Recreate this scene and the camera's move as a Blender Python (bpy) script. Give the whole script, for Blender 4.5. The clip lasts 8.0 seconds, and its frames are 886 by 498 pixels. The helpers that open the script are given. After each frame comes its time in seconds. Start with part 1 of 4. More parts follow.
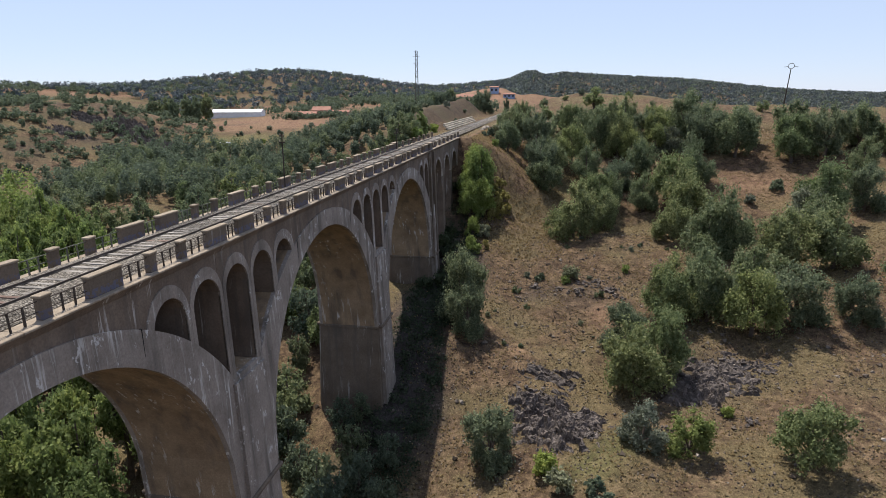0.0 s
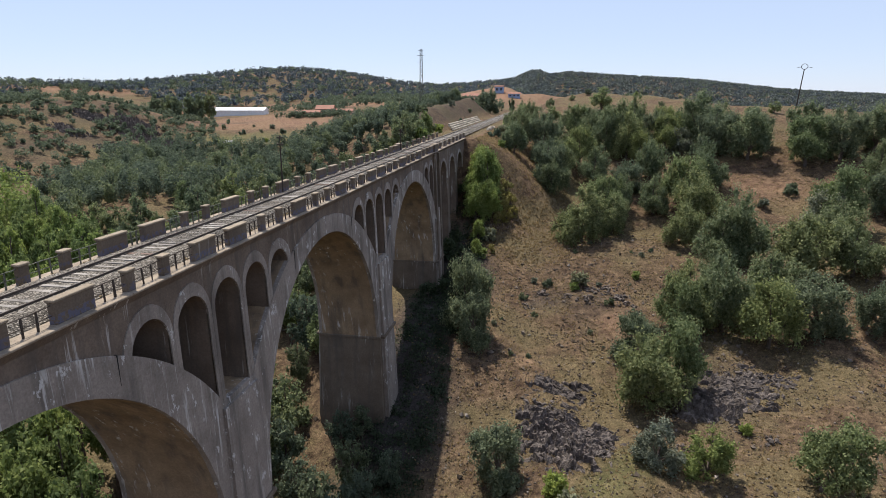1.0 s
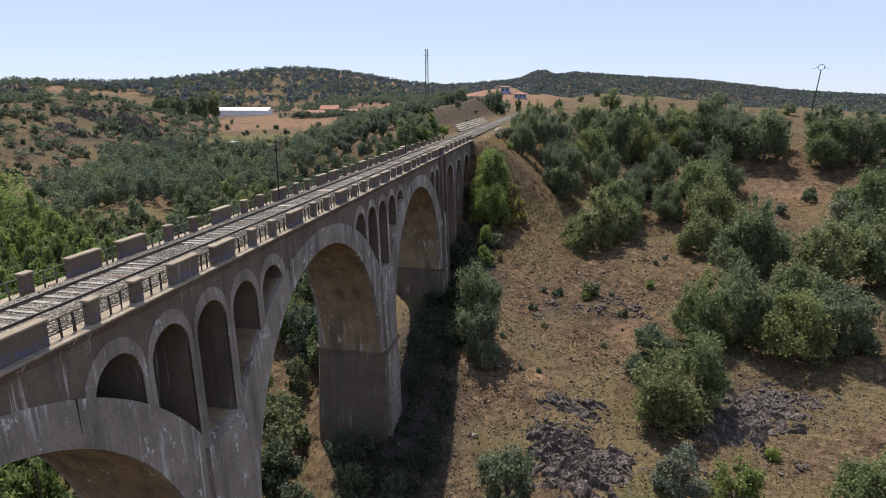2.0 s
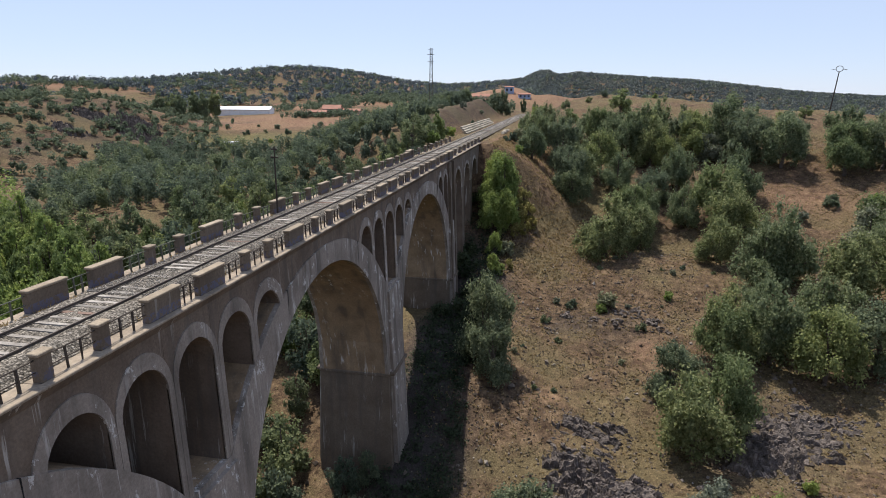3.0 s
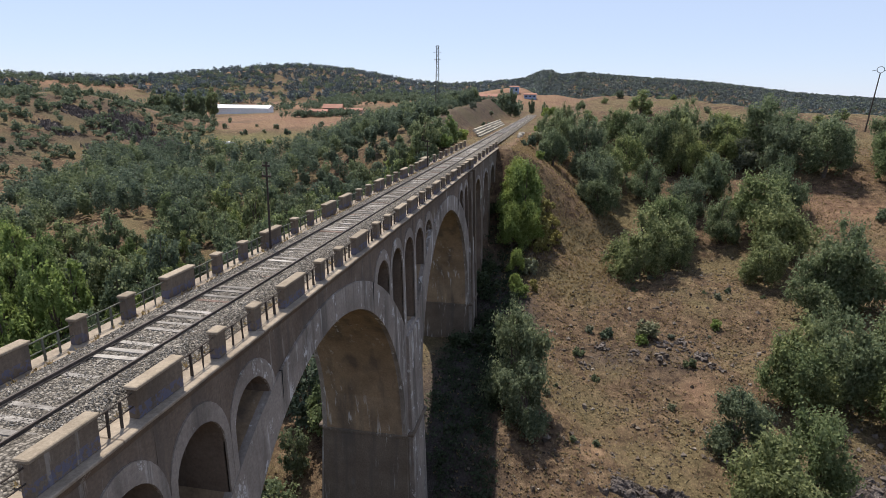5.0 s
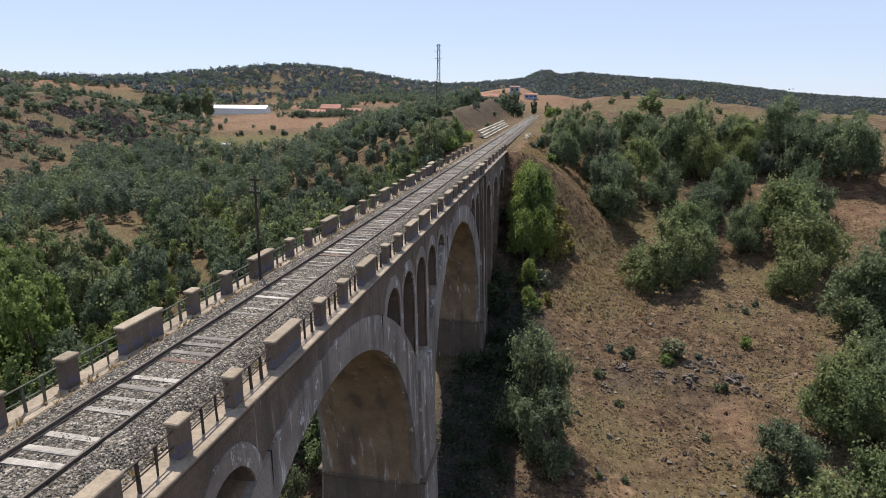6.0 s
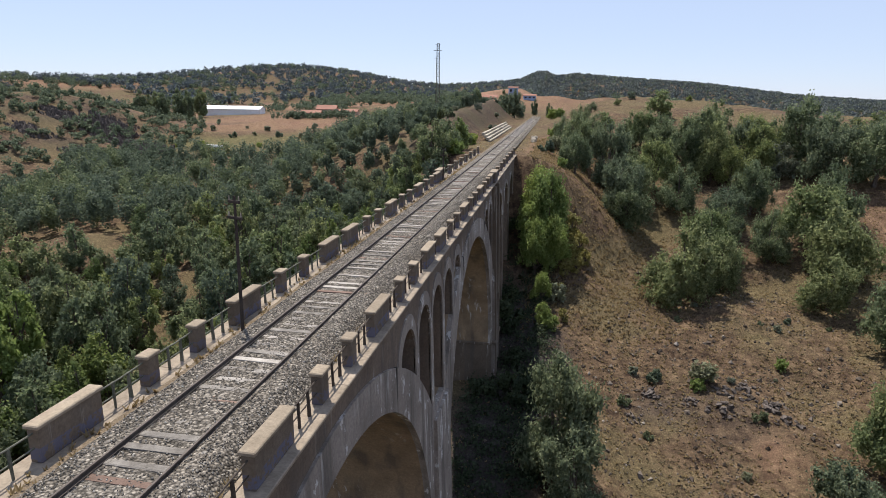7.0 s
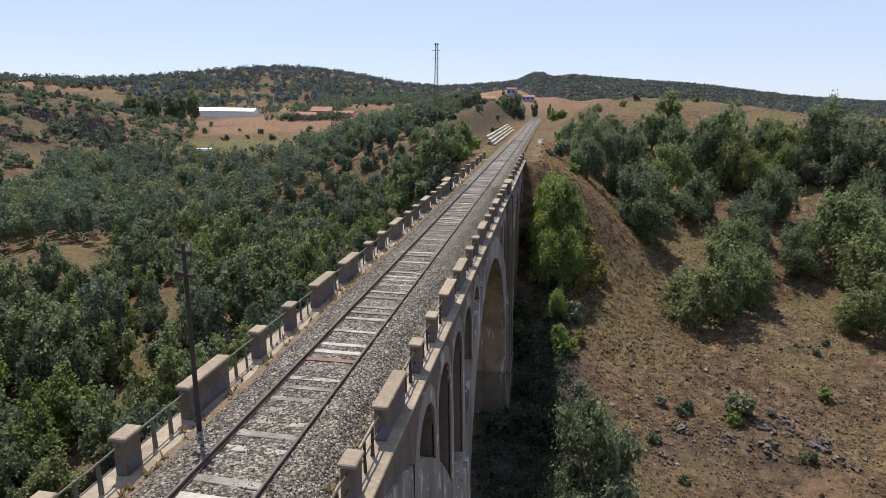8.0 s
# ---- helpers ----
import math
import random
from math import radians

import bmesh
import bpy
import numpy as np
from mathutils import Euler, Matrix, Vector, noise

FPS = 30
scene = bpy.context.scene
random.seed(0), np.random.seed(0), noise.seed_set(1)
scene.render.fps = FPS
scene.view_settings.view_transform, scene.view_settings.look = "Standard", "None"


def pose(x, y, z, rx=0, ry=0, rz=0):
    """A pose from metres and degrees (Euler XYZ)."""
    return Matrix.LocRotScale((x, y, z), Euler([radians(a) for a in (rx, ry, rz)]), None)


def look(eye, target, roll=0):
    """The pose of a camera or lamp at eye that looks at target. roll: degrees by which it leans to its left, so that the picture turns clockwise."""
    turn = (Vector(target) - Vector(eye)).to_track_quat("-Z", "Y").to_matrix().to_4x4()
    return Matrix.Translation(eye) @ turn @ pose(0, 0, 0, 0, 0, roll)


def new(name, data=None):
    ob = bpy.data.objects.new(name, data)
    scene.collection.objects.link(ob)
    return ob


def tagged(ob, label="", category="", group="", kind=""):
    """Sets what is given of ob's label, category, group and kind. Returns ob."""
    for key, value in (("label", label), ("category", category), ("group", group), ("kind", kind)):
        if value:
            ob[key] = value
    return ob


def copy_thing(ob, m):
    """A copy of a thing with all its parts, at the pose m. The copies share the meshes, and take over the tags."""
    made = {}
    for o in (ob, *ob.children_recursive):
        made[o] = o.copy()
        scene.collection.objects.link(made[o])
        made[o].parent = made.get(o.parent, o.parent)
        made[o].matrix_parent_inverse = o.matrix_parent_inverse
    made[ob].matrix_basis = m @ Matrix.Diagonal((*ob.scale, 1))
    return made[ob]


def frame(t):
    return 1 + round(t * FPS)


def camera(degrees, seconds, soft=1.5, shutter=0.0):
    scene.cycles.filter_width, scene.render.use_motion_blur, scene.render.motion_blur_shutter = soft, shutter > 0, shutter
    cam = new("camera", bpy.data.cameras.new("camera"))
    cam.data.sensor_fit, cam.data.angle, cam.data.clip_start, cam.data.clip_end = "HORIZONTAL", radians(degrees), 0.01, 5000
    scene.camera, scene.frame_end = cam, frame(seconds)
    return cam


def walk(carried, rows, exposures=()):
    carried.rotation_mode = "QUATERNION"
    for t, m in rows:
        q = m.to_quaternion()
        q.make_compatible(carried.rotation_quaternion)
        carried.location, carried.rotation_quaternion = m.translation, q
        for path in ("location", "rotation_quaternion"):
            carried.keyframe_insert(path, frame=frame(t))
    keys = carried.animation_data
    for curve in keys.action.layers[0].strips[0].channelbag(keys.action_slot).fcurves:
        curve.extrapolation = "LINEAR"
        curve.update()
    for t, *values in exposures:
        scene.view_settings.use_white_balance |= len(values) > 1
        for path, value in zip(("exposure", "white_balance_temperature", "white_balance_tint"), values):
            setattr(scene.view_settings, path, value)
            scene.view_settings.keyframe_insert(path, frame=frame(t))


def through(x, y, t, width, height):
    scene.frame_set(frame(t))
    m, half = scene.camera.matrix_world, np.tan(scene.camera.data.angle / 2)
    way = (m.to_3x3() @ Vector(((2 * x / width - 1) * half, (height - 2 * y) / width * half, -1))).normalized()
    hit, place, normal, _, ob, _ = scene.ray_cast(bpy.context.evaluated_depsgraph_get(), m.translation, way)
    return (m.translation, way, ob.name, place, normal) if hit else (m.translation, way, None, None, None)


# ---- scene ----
cam = camera(71.5, 8.0, soft=0.72)
PATH = [
    (0, (21.125, -41.892, 7.503), (20.785, -39.981, 7.018), -0.4),
    (0.5, (20.732, -40.508, 7.589), (20.387, -38.599, 7.103), -0.2),
    (1, (20.365, -38.989, 7.622), (20.015, -37.081, 7.134), -0.1),
    (1.5, (20.026, -37.301, 7.649), (19.665, -35.395, 7.162), -0.1),
    (3, (17.716, -31.196, 7.974), (17.348, -29.293, 7.485), 0.3),
    (3.5, (16.693, -28.952, 8.011), (16.322, -27.049, 7.521), 0.5),
    (4, (15.685, -26.681, 7.97), (15.312, -24.778, 7.482), 0.5),
    (4.5, (14.544, -24.131, 8.026), (14.175, -22.228, 7.536), 0.6),
    (6, (11.13, -16.073, 7.938), (10.772, -14.168, 7.448), 0.7),
    (6.5, (9.923, -13.26, 7.934), (9.57, -11.353, 7.446), 0.6),
    (7, (8.653, -10.24, 7.79), (8.309, -8.331, 7.303), 0.8),
    (7.5, (7.43, -7.136, 7.695), (7.094, -5.225, 7.209), 0.8),
    (8, (6.398, -3.98, 7.781), (6.067, -2.068, 7.298), 0.7),
]
walk(cam, [(t, look(eye, target, roll)) for t, eye, target, roll in PATH], [(0, 0.35, 6500, 10), (8, 0.34, 6500, 10)])

# ---- light ----
scene.view_settings.exposure = 0.0
world = bpy.data.worlds.new("sky")
scene.world = world
world.use_nodes = True
_n, _l = world.node_tree.nodes, world.node_tree.links
sky = _n.new("ShaderNodeTexSky")
sky.sky_type, sky.sun_disc = "NISHITA", False
SUN = Vector((-0.27, 0.40, 1.0)).normalized()
sky.sun_elevation = math.asin(SUN.z)
sky.sun_rotation = math.atan2(SUN.x, SUN.y)
sky.altitude = 900
sky.air_density, sky.dust_density, sky.ozone_density = 0.9, 0.15, 1.6
_n["Background"].inputs["Strength"].default_value = 0.13
haze = _n.new("ShaderNodeMix")          # summer haze pales the whole sky evenly
haze.data_type = "RGBA"
haze.inputs[0].default_value = 0.76
haze.inputs[7].default_value = (3.56, 4.16, 5.66, 1)
_l.new(sky.outputs[0], haze.inputs[6])
_l.new(haze.outputs[2], _n["Background"].inputs["Color"])
sun = new("sun", bpy.data.lights.new("sun", "SUN"))
sun.data.energy, sun.data.angle, sun.data.color = 5.0, radians(0.53), (1.0, 0.94, 0.85)
sun.matrix_world = look(SUN * 200, (0, 0, 0))


# ---- materials ----
def material(name, rough=0.9, spec=0.2, metal=0.0):
    m = bpy.data.materials.new(name)
    m.use_nodes = True
    b = m.node_tree.nodes["Principled BSDF"]
    b.inputs["Roughness"].default_value = rough
    b.inputs["Specular IOR Level"].default_value = spec
    b.inputs["Metallic"].default_value = metal
    return m, m.node_tree.nodes, m.node_tree.links, b


def noise_tex(n, l, scale, detail=5, rough=0.6, coord=None, stretch=None):
    t = n.new("ShaderNodeTexNoise")
    t.inputs["Scale"].default_value = scale
    t.inputs["Detail"].default_value = detail
    t.inputs["Roughness"].default_value = rough
    if coord is not None:
        if stretch:
            mp = n.new("ShaderNodeMapping")
            mp.inputs["Scale"].default_value = stretch
            l.new(coord, mp.inputs["Vector"])
            coord = mp.outputs[0]
        l.new(coord, t.inputs["Vector"])
    return t.outputs["Fac"]


def ramp(n, l, fac, stops):
    r = n.new("ShaderNodeValToRGB")
    e = r.color_ramp.elements
    while len(e) < len(stops):
        e.new(0.5)
    for q, (p, c) in zip(e, stops):
        q.position = p
        q.color = (*c, 1) if isinstance(c, tuple) else (c, c, c, 1)
    l.new(fac, r.inputs[0])
    return r.outputs[0]


def mix(n, l, fac, a, b, mode="MIX"):
    m = n.new("ShaderNodeMix")
    m.data_type, m.blend_type = "RGBA", mode
    for sock, v in ((m.inputs[0], fac), (m.inputs[6], a), (m.inputs[7], b)):
        if isinstance(v, bpy.types.NodeSocket):
            l.new(v, sock)
        elif isinstance(v, (int, float)):
            sock.default_value = v
        else:
            sock.default_value = (*v, 1)
    return m.outputs[2]


def maths(n, l, op, a, b=0.0):
    m = n.new("ShaderNodeMath")
    m.operation = op
    for sock, v in zip(m.inputs, (a, b)):
        if isinstance(v, bpy.types.NodeSocket):
            l.new(v, sock)
        else:
            sock.default_value = v
    return m.outputs[0]


def bump(n, l, b, height, strength=0.4, distance=0.05):
    k = n.new("ShaderNodeBump")
    k.inputs["Strength"].default_value = strength
    k.inputs["Distance"].default_value = distance
    l.new(height, k.inputs["Height"])
    l.new(k.outputs[0], b.inputs["Normal"])


def world_coord(n):
    return n.new("ShaderNodeNewGeometry").outputs["Position"]


def mottled(name, c1, c2, scale=2.0, fine=20.0, rough=0.9, metal=0.0, bumpy=0.3, dist=0.02, spec=0.2, vary=0.0):
    """Two scales of noise over two tones; vary: lightness that differs from object to object."""
    m, n, l, b = material(name, rough, spec, metal)
    co = world_coord(n)
    f = noise_tex(n, l, scale, 6, 0.65, co)
    g = noise_tex(n, l, fine, 4, 0.6, co)
    col = ramp(n, l, f, [(0.3, c1), (0.7, c2)])
    col = mix(n, l, 0.6, col, ramp(n, l, g, [(0.25, 0.55), (0.75, 1.3)]), "MULTIPLY")
    if vary:
        r = n.new("ShaderNodeObjectInfo").outputs["Random"]
        col = mix(n, l, 1.0, col, ramp(n, l, r, [(0.0, 1 - vary), (1.0, 1 + vary)]), "MULTIPLY")
    l.new(col, b.inputs["Base Color"])
    bump(n, l, b, g, bumpy, dist)
    return m


def concrete(name, c1, c2, streak_white=0.5, streak_dark=0.5, paint=None, patch=0.0, runs=0.0):
    """Weathered concrete: mottling, board marks, pale lime runs and dark water stains that hang down."""
    m, n, l, b = material(name, 0.93, 0.15)
    co = world_coord(n)
    f = noise_tex(n, l, 0.45, 7, 0.65, co)
    g = noise_tex(n, l, 9, 5, 0.65, co)
    col = ramp(n, l, f, [(0.32, c1), (0.68, c2)])
    col = mix(n, l, 0.55, col, ramp(n, l, g, [(0.3, 0.6), (0.72, 1.28)]), "MULTIPLY")
    dark = noise_tex(n, l, 1.0, 4, 0.6, co, (1.1, 1.1, 0.10))
    col = mix(n, l, maths(n, l, "MULTIPLY", ramp(n, l, dark, [(0.5, 0.0), (0.68, 1.0)]), streak_dark), col, (0.085, 0.075, 0.065))
    lime = noise_tex(n, l, 1.0, 5, 0.7, co, (2.6, 2.6, 0.16))
    broad = noise_tex(n, l, 0.22, 3, 0.5, co)
    k = maths(n, l, "MULTIPLY", ramp(n, l, lime, [(0.585 - runs, 0.0), (0.64 - runs, 1.0)]), ramp(n, l, broad, [(0.45 - runs, 0.0), (0.6 - runs, 1.0)]))
    col = mix(n, l, maths(n, l, "MULTIPLY", k, streak_white), col, (0.56, 0.54, 0.50))
    if patch:
        pp = noise_tex(n, l, 1.3, 6, 0.75, co, (1.0, 1.0, 0.6))
        col = mix(n, l, maths(n, l, "MULTIPLY", ramp(n, l, pp, [(0.6, 0.0), (0.63, 1.0)]), patch), col, (0.58, 0.56, 0.53))
    if paint:
        z = n.new("ShaderNodeSeparateXYZ")
        l.new(co, z.inputs[0])
        low = maths(n, l, "LESS_THAN", z.outputs[2], -0.12)
        pn = noise_tex(n, l, 4.0, 3, 0.7, co)
        col = mix(n, l, maths(n, l, "MULTIPLY", low, ramp(n, l, pn, [(0.46, 0.0), (0.52, 0.7)])), col, paint)
    l.new(col, b.inputs["Base Color"])
    bump(n, l, b, mix(n, l, 0.4, g, lime), 0.5, 0.03)
    return m


def foliage(name, c1, c2, c3, through=0.25):
    m, n, l, b = material(name, 0.75, 0.25)
    geo = n.new("ShaderNodeNewGeometry")
    r = geo.outputs["Random Per Island"]
    col = ramp(n, l, r, [(0.0, c1), (0.6, c2), (1.0, c3)])
    o = n.new("ShaderNodeObjectInfo").outputs["Random"]
    col = mix(n, l, 1.0, col, ramp(n, l, o, [(0.0, (0.78, 0.82, 0.86)), (0.5, (1.0, 1.0, 1.0)), (1.0, (1.2, 1.12, 0.93))]), "MULTIPLY")
    l.new(col, b.inputs["Base Color"])
    t = n.new("ShaderNodeBsdfTranslucent")
    l.new(col, t.inputs["Color"])
    mx = n.new("ShaderNodeMixShader")
    mx.inputs[0].default_value = through
    l.new(b.outputs[0], mx.inputs[1])
    l.new(t.outputs[0], mx.inputs[2])
    l.new(mx.outputs[0], n["Material Output"].inputs["Surface"])
    return m


WALL = concrete("spandrel_concrete", (0.116, 0.088, 0.067), (0.188, 0.146, 0.113), 0.5, 0.7, runs=0.0)
RING = concrete("ring_concrete", (0.196, 0.166, 0.140), (0.306, 0.264, 0.226), 0.75, 0.7, patch=0.75, runs=0.03)
SOFFIT = concrete("soffit_concrete", (0.185, 0.130, 0.080), (0.32, 0.232, 0.148), 0.8, 0.6, runs=0.0)
PIER = concrete("pier_concrete", (0.108, 0.083, 0.061), (0.172, 0.135, 0.101), 0.5, 0.7, runs=0.0)
POST = concrete("post_concrete", (0.104, 0.079, 0.057), (0.178, 0.140, 0.105), 0.3, 0.5, paint=(0.100, 0.100, 0.140))
BLOCK = concrete("block_concrete", (0.106, 0.081, 0.059), (0.182, 0.144, 0.109), 0.3, 0.5, paint=(0.110, 0.116, 0.175))
# Paler than the posts and walls: their sunlit tops are put in the colour.
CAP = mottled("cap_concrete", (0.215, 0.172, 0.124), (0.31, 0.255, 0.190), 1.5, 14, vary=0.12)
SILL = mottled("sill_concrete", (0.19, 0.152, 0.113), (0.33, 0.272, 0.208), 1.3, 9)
STEEL = mottled("rail_steel", (0.070, 0.058, 0.050), (0.13, 0.108, 0.094), 2, 30, 0.6, 0.3)
SLEEPER = mottled("sleeper_wood", (0.15, 0.132, 0.115), (0.36, 0.33, 0.295), 1.6, 22, vary=0.35)
RUST_SLEEPER = mottled("rusty_sleeper_wood", (0.13, 0.085, 0.065), (0.22, 0.15, 0.12), 1.6, 22, vary=0.25)
IRON = mottled("rusty_iron", (0.045, 0.036, 0.03), (0.085, 0.068, 0.055), 3, 30, 0.75, 0.2)
PAINTED_IRON = mottled("faded_green_iron", (0.085, 0.086, 0.066), (0.15, 0.15, 0.12), 3, 30, 0.7, 0.1)
BARK = mottled("bark", (0.07, 0.055, 0.045), (0.15, 0.12, 0.10), 3, 20)
POLE_WOOD = mottled("pole_wood", (0.035, 0.028, 0.024), (0.07, 0.055, 0.045), 2, 20)
ROCK = mottled("grey_rock", (0.040, 0.033, 0.030), (0.185, 0.154, 0.136), 1.6, 7, bumpy=1.0, dist=0.15, vary=0.2)
WHITE = mottled("white_paint", (0.70, 0.70, 0.70), (0.82, 0.82, 0.82), 0.5, 6)
METAL_ROOF = mottled("pale_sheet_roof", (0.72, 0.74, 0.76), (0.85, 0.86, 0.88), 0.3, 3, 0.5, 0.0)
TILE = mottled("red_roof_tile", (0.25, 0.125, 0.09), (0.35, 0.19, 0.14), 0.4, 4)
PLASTER = mottled("ochre_plaster", (0.30, 0.225, 0.17), (0.42, 0.32, 0.25), 0.4, 4)
BLUE = mottled("blue_panel", (0.22, 0.28, 0.40), (0.30, 0.37, 0.50), 0.4, 4)
PALE = mottled("pale_beam", (0.24, 0.21, 0.165), (0.42, 0.37, 0.30), 1.5, 8, vary=0.25)
DARK = mottled("dark_opening", (0.02, 0.02, 0.02), (0.04, 0.04, 0.04), 1, 5)

OAK = foliage("oak_leaf", (0.092, 0.120, 0.067), (0.158, 0.195, 0.107), (0.246, 0.281, 0.165), 0.5)
LIGHT_OAK = foliage("light_oak_leaf", (0.098, 0.136, 0.045), (0.168, 0.216, 0.075), (0.255, 0.300, 0.118), 0.5)
HOLM = foliage("holm_oak_leaf", (0.072, 0.095, 0.064), (0.120, 0.152, 0.096), (0.185, 0.220, 0.142), 0.48)
FRESH = foliage("fresh_leaf", (0.130, 0.178, 0.048), (0.215, 0.276, 0.082), (0.320, 0.372, 0.132), 0.5)
WOODLAND = foliage("woodland_leaf", (0.080, 0.108, 0.062), (0.134, 0.172, 0.100), (0.208, 0.246, 0.150), 0.48)
# Leaves with the viaduct's shade in their colour, for brambles and shrubs there.
SHADE_LEAF = foliage("shade_leaf", (0.026, 0.038, 0.018), (0.045, 0.062, 0.030), (0.075, 0.095, 0.048), 0.3)
OLIVE = foliage("grey_green_leaf", (0.105, 0.120, 0.086), (0.170, 0.190, 0.134), (0.250, 0.270, 0.195), 0.4)
# Pine needles made bluer and paler so the colour holds the distance haze.
HAZED_PINE = foliage("hazed_pine_needle", (0.066, 0.084, 0.092), (0.1, 0.122, 0.13), (0.14, 0.164, 0.166), 0.25)
YELLOW = foliage("yellowing_leaf", (0.150, 0.142, 0.045), (0.250, 0.228, 0.080), (0.335, 0.300, 0.125), 0.4)
STRAW = foliage("dry_grass_blade", (0.20, 0.14, 0.07), (0.29, 0.21, 0.105), (0.38, 0.29, 0.15), 0.45)

HILL_OAK = foliage("hill_oak_leaf", (0.094, 0.122, 0.062), (0.178, 0.214, 0.108), (0.300, 0.334, 0.188), 0.55)
HILL_HOLM = foliage("hill_holm_leaf", (0.080, 0.104, 0.062), (0.150, 0.182, 0.106), (0.250, 0.284, 0.170), 0.52)
HILL_LIGHT = foliage("hill_light_leaf", (0.100, 0.132, 0.058), (0.186, 0.226, 0.098), (0.300, 0.338, 0.160), 0.55)
HEATH = foliage("dry_scrub_leaf", (0.070, 0.057, 0.033), (0.130, 0.106, 0.060), (0.205, 0.168, 0.098), 0.35)


def ballast_material():
    m, n, l, b = material("ballast", 0.95, 0.1)
    co = world_coord(n)
    v = n.new("ShaderNodeTexVoronoi")
    v.inputs["Scale"].default_value = 13
    l.new(co, v.inputs["Vector"])
    tone = ramp(n, l, v.outputs["Color"], [(0.1, (0.07, 0.064, 0.056)), (0.5, (0.185, 0.167, 0.145)), (0.95, (0.38, 0.345, 0.30))])
    # Tone falls off between the stones: shade painted into the gaps.
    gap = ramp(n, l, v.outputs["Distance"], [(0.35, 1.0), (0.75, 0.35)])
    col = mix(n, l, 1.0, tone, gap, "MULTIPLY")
    big = noise_tex(n, l, 0.5, 4, 0.6, co)
    col = mix(n, l, 0.7, col, ramp(n, l, big, [(0.3, (0.75, 0.70, 0.64)), (0.7, (1.2, 1.18, 1.15))]), "MULTIPLY")
    sep = n.new("ShaderNodeSeparateXYZ")
    l.new(co, sep.inputs[0])
    off = maths(n, l, "ABSOLUTE", maths(n, l, "ADD", sep.outputs[0], -0.42))
    edge = maths(n, l, "ADD", off, maths(n, l, "MULTIPLY", noise_tex(n, l, 2.2, 5, 0.75, co), 1.5))
    soil = mix(n, l, noise_tex(n, l, 7, 5, 0.75, co), (0.085, 0.066, 0.046), (0.25, 0.19, 0.13))
    col = mix(n, l, ramp(n, l, maths(n, l, "MULTIPLY", edge, 0.25), [(0.64, 0.0), (0.75, 0.85)]), col, soil)
    l.new(col, b.inputs["Base Color"])
    bump(n, l, b, v.outputs["Distance"], 1.0, -0.05)
    return m


def earth_material():
    """Dry hillside: straw, stony soil and turf by noise; the zone attribute brings meadow, red soil and grey scree
    toned down for the viaduct's shade.
    """
    m, n, l, b = material("dry_earth", 0.97, 0.08)
    co = world_coord(n)
    zone = n.new("ShaderNodeAttribute")
    zone.attribute_name = "zone"
    z = n.new("ShaderNodeSeparateColor")
    l.new(zone.outputs["Color"], z.inputs[0])
    a = noise_tex(n, l, 0.07, 6, 0.65, co)
    f = noise_tex(n, l, 0.9, 7, 0.72, co)
    g = noise_tex(n, l, 5.5, 5, 0.75, co)
    col = ramp(n, l, f, [(0.34, (0.032, 0.020, 0.015)), (0.46, (0.080, 0.053, 0.034)), (0.58, (0.136, 0.092, 0.057)), (0.72, (0.225, 0.160, 0.100))])
    turf = ramp(n, l, g, [(0.3, (0.066, 0.053, 0.028)), (0.5, (0.116, 0.093, 0.048)), (0.7, (0.202, 0.160, 0.086))])
    ragged = maths(n, l, "ADD", a, maths(n, l, "MULTIPLY", maths(n, l, "ADD", g, -0.5), 0.45))
    col = mix(n, l, ramp(n, l, ragged, [(0.46, 0.0), (0.56, 0.75)]), col, turf)
    clod = noise_tex(n, l, 2.4, 6, 0.8, co)
    col = mix(n, l, 0.8, col, ramp(n, l, clod, [(0.36, 0.55), (0.5, 1.0), (0.66, 1.4)]), "MULTIPLY")
    meadow = ramp(n, l, f, [(0.3, (0.060, 0.066, 0.024)), (0.5, (0.105, 0.105, 0.042)), (0.7, (0.17, 0.145, 0.070))])
    col = mix(n, l, z.outputs[0], col, meadow)
    red = ramp(n, l, f, [(0.3, (0.125, 0.068, 0.047)), (0.7, (0.32, 0.192, 0.125))])
    col = mix(n, l, z.outputs[1], col, red)
    # Stone tones lowered so the colour also carries the shade beside the viaduct.
    scree_with_shade = ramp(n, l, g, [(0.35, (0.024, 0.021, 0.020)), (0.6, (0.056, 0.050, 0.048)), (0.75, (0.14, 0.128, 0.124))])
    col = mix(n, l, z.outputs[2], col, scree_with_shade)
    speck = ramp(n, l, noise_tex(n, l, 16, 3, 0.7, co), [(0.36, 0.35), (0.5, 0.95), (0.66, 1.7)])
    col = mix(n, l, 0.75, col, speck, "MULTIPLY")
    l.new(col, b.inputs["Base Color"])
    bump(n, l, b, mix(n, l, 0.5, f, g), 0.9, 0.25)
    return m


def stone_material(name, tones):
    m, n, l, b = material(name, 0.95, 0.1)
    r = n.new("ShaderNodeNewGeometry").outputs["Random Per Island"]
    g = noise_tex(n, l, 25, 3, 0.6, world_coord(n))
    col = ramp(n, l, r, list(zip((0.0, 0.6, 0.95, 1.0), tones)))
    l.new(mix(n, l, 0.5, col, ramp(n, l, g, [(0.3, 0.7), (0.7, 1.2)]), "MULTIPLY"), b.inputs["Base Color"])
    return m


STONE = stone_material("ballast_stone", ((0.075, 0.068, 0.060), (0.205, 0.185, 0.160), (0.34, 0.31, 0.27), (0.50, 0.47, 0.43)))
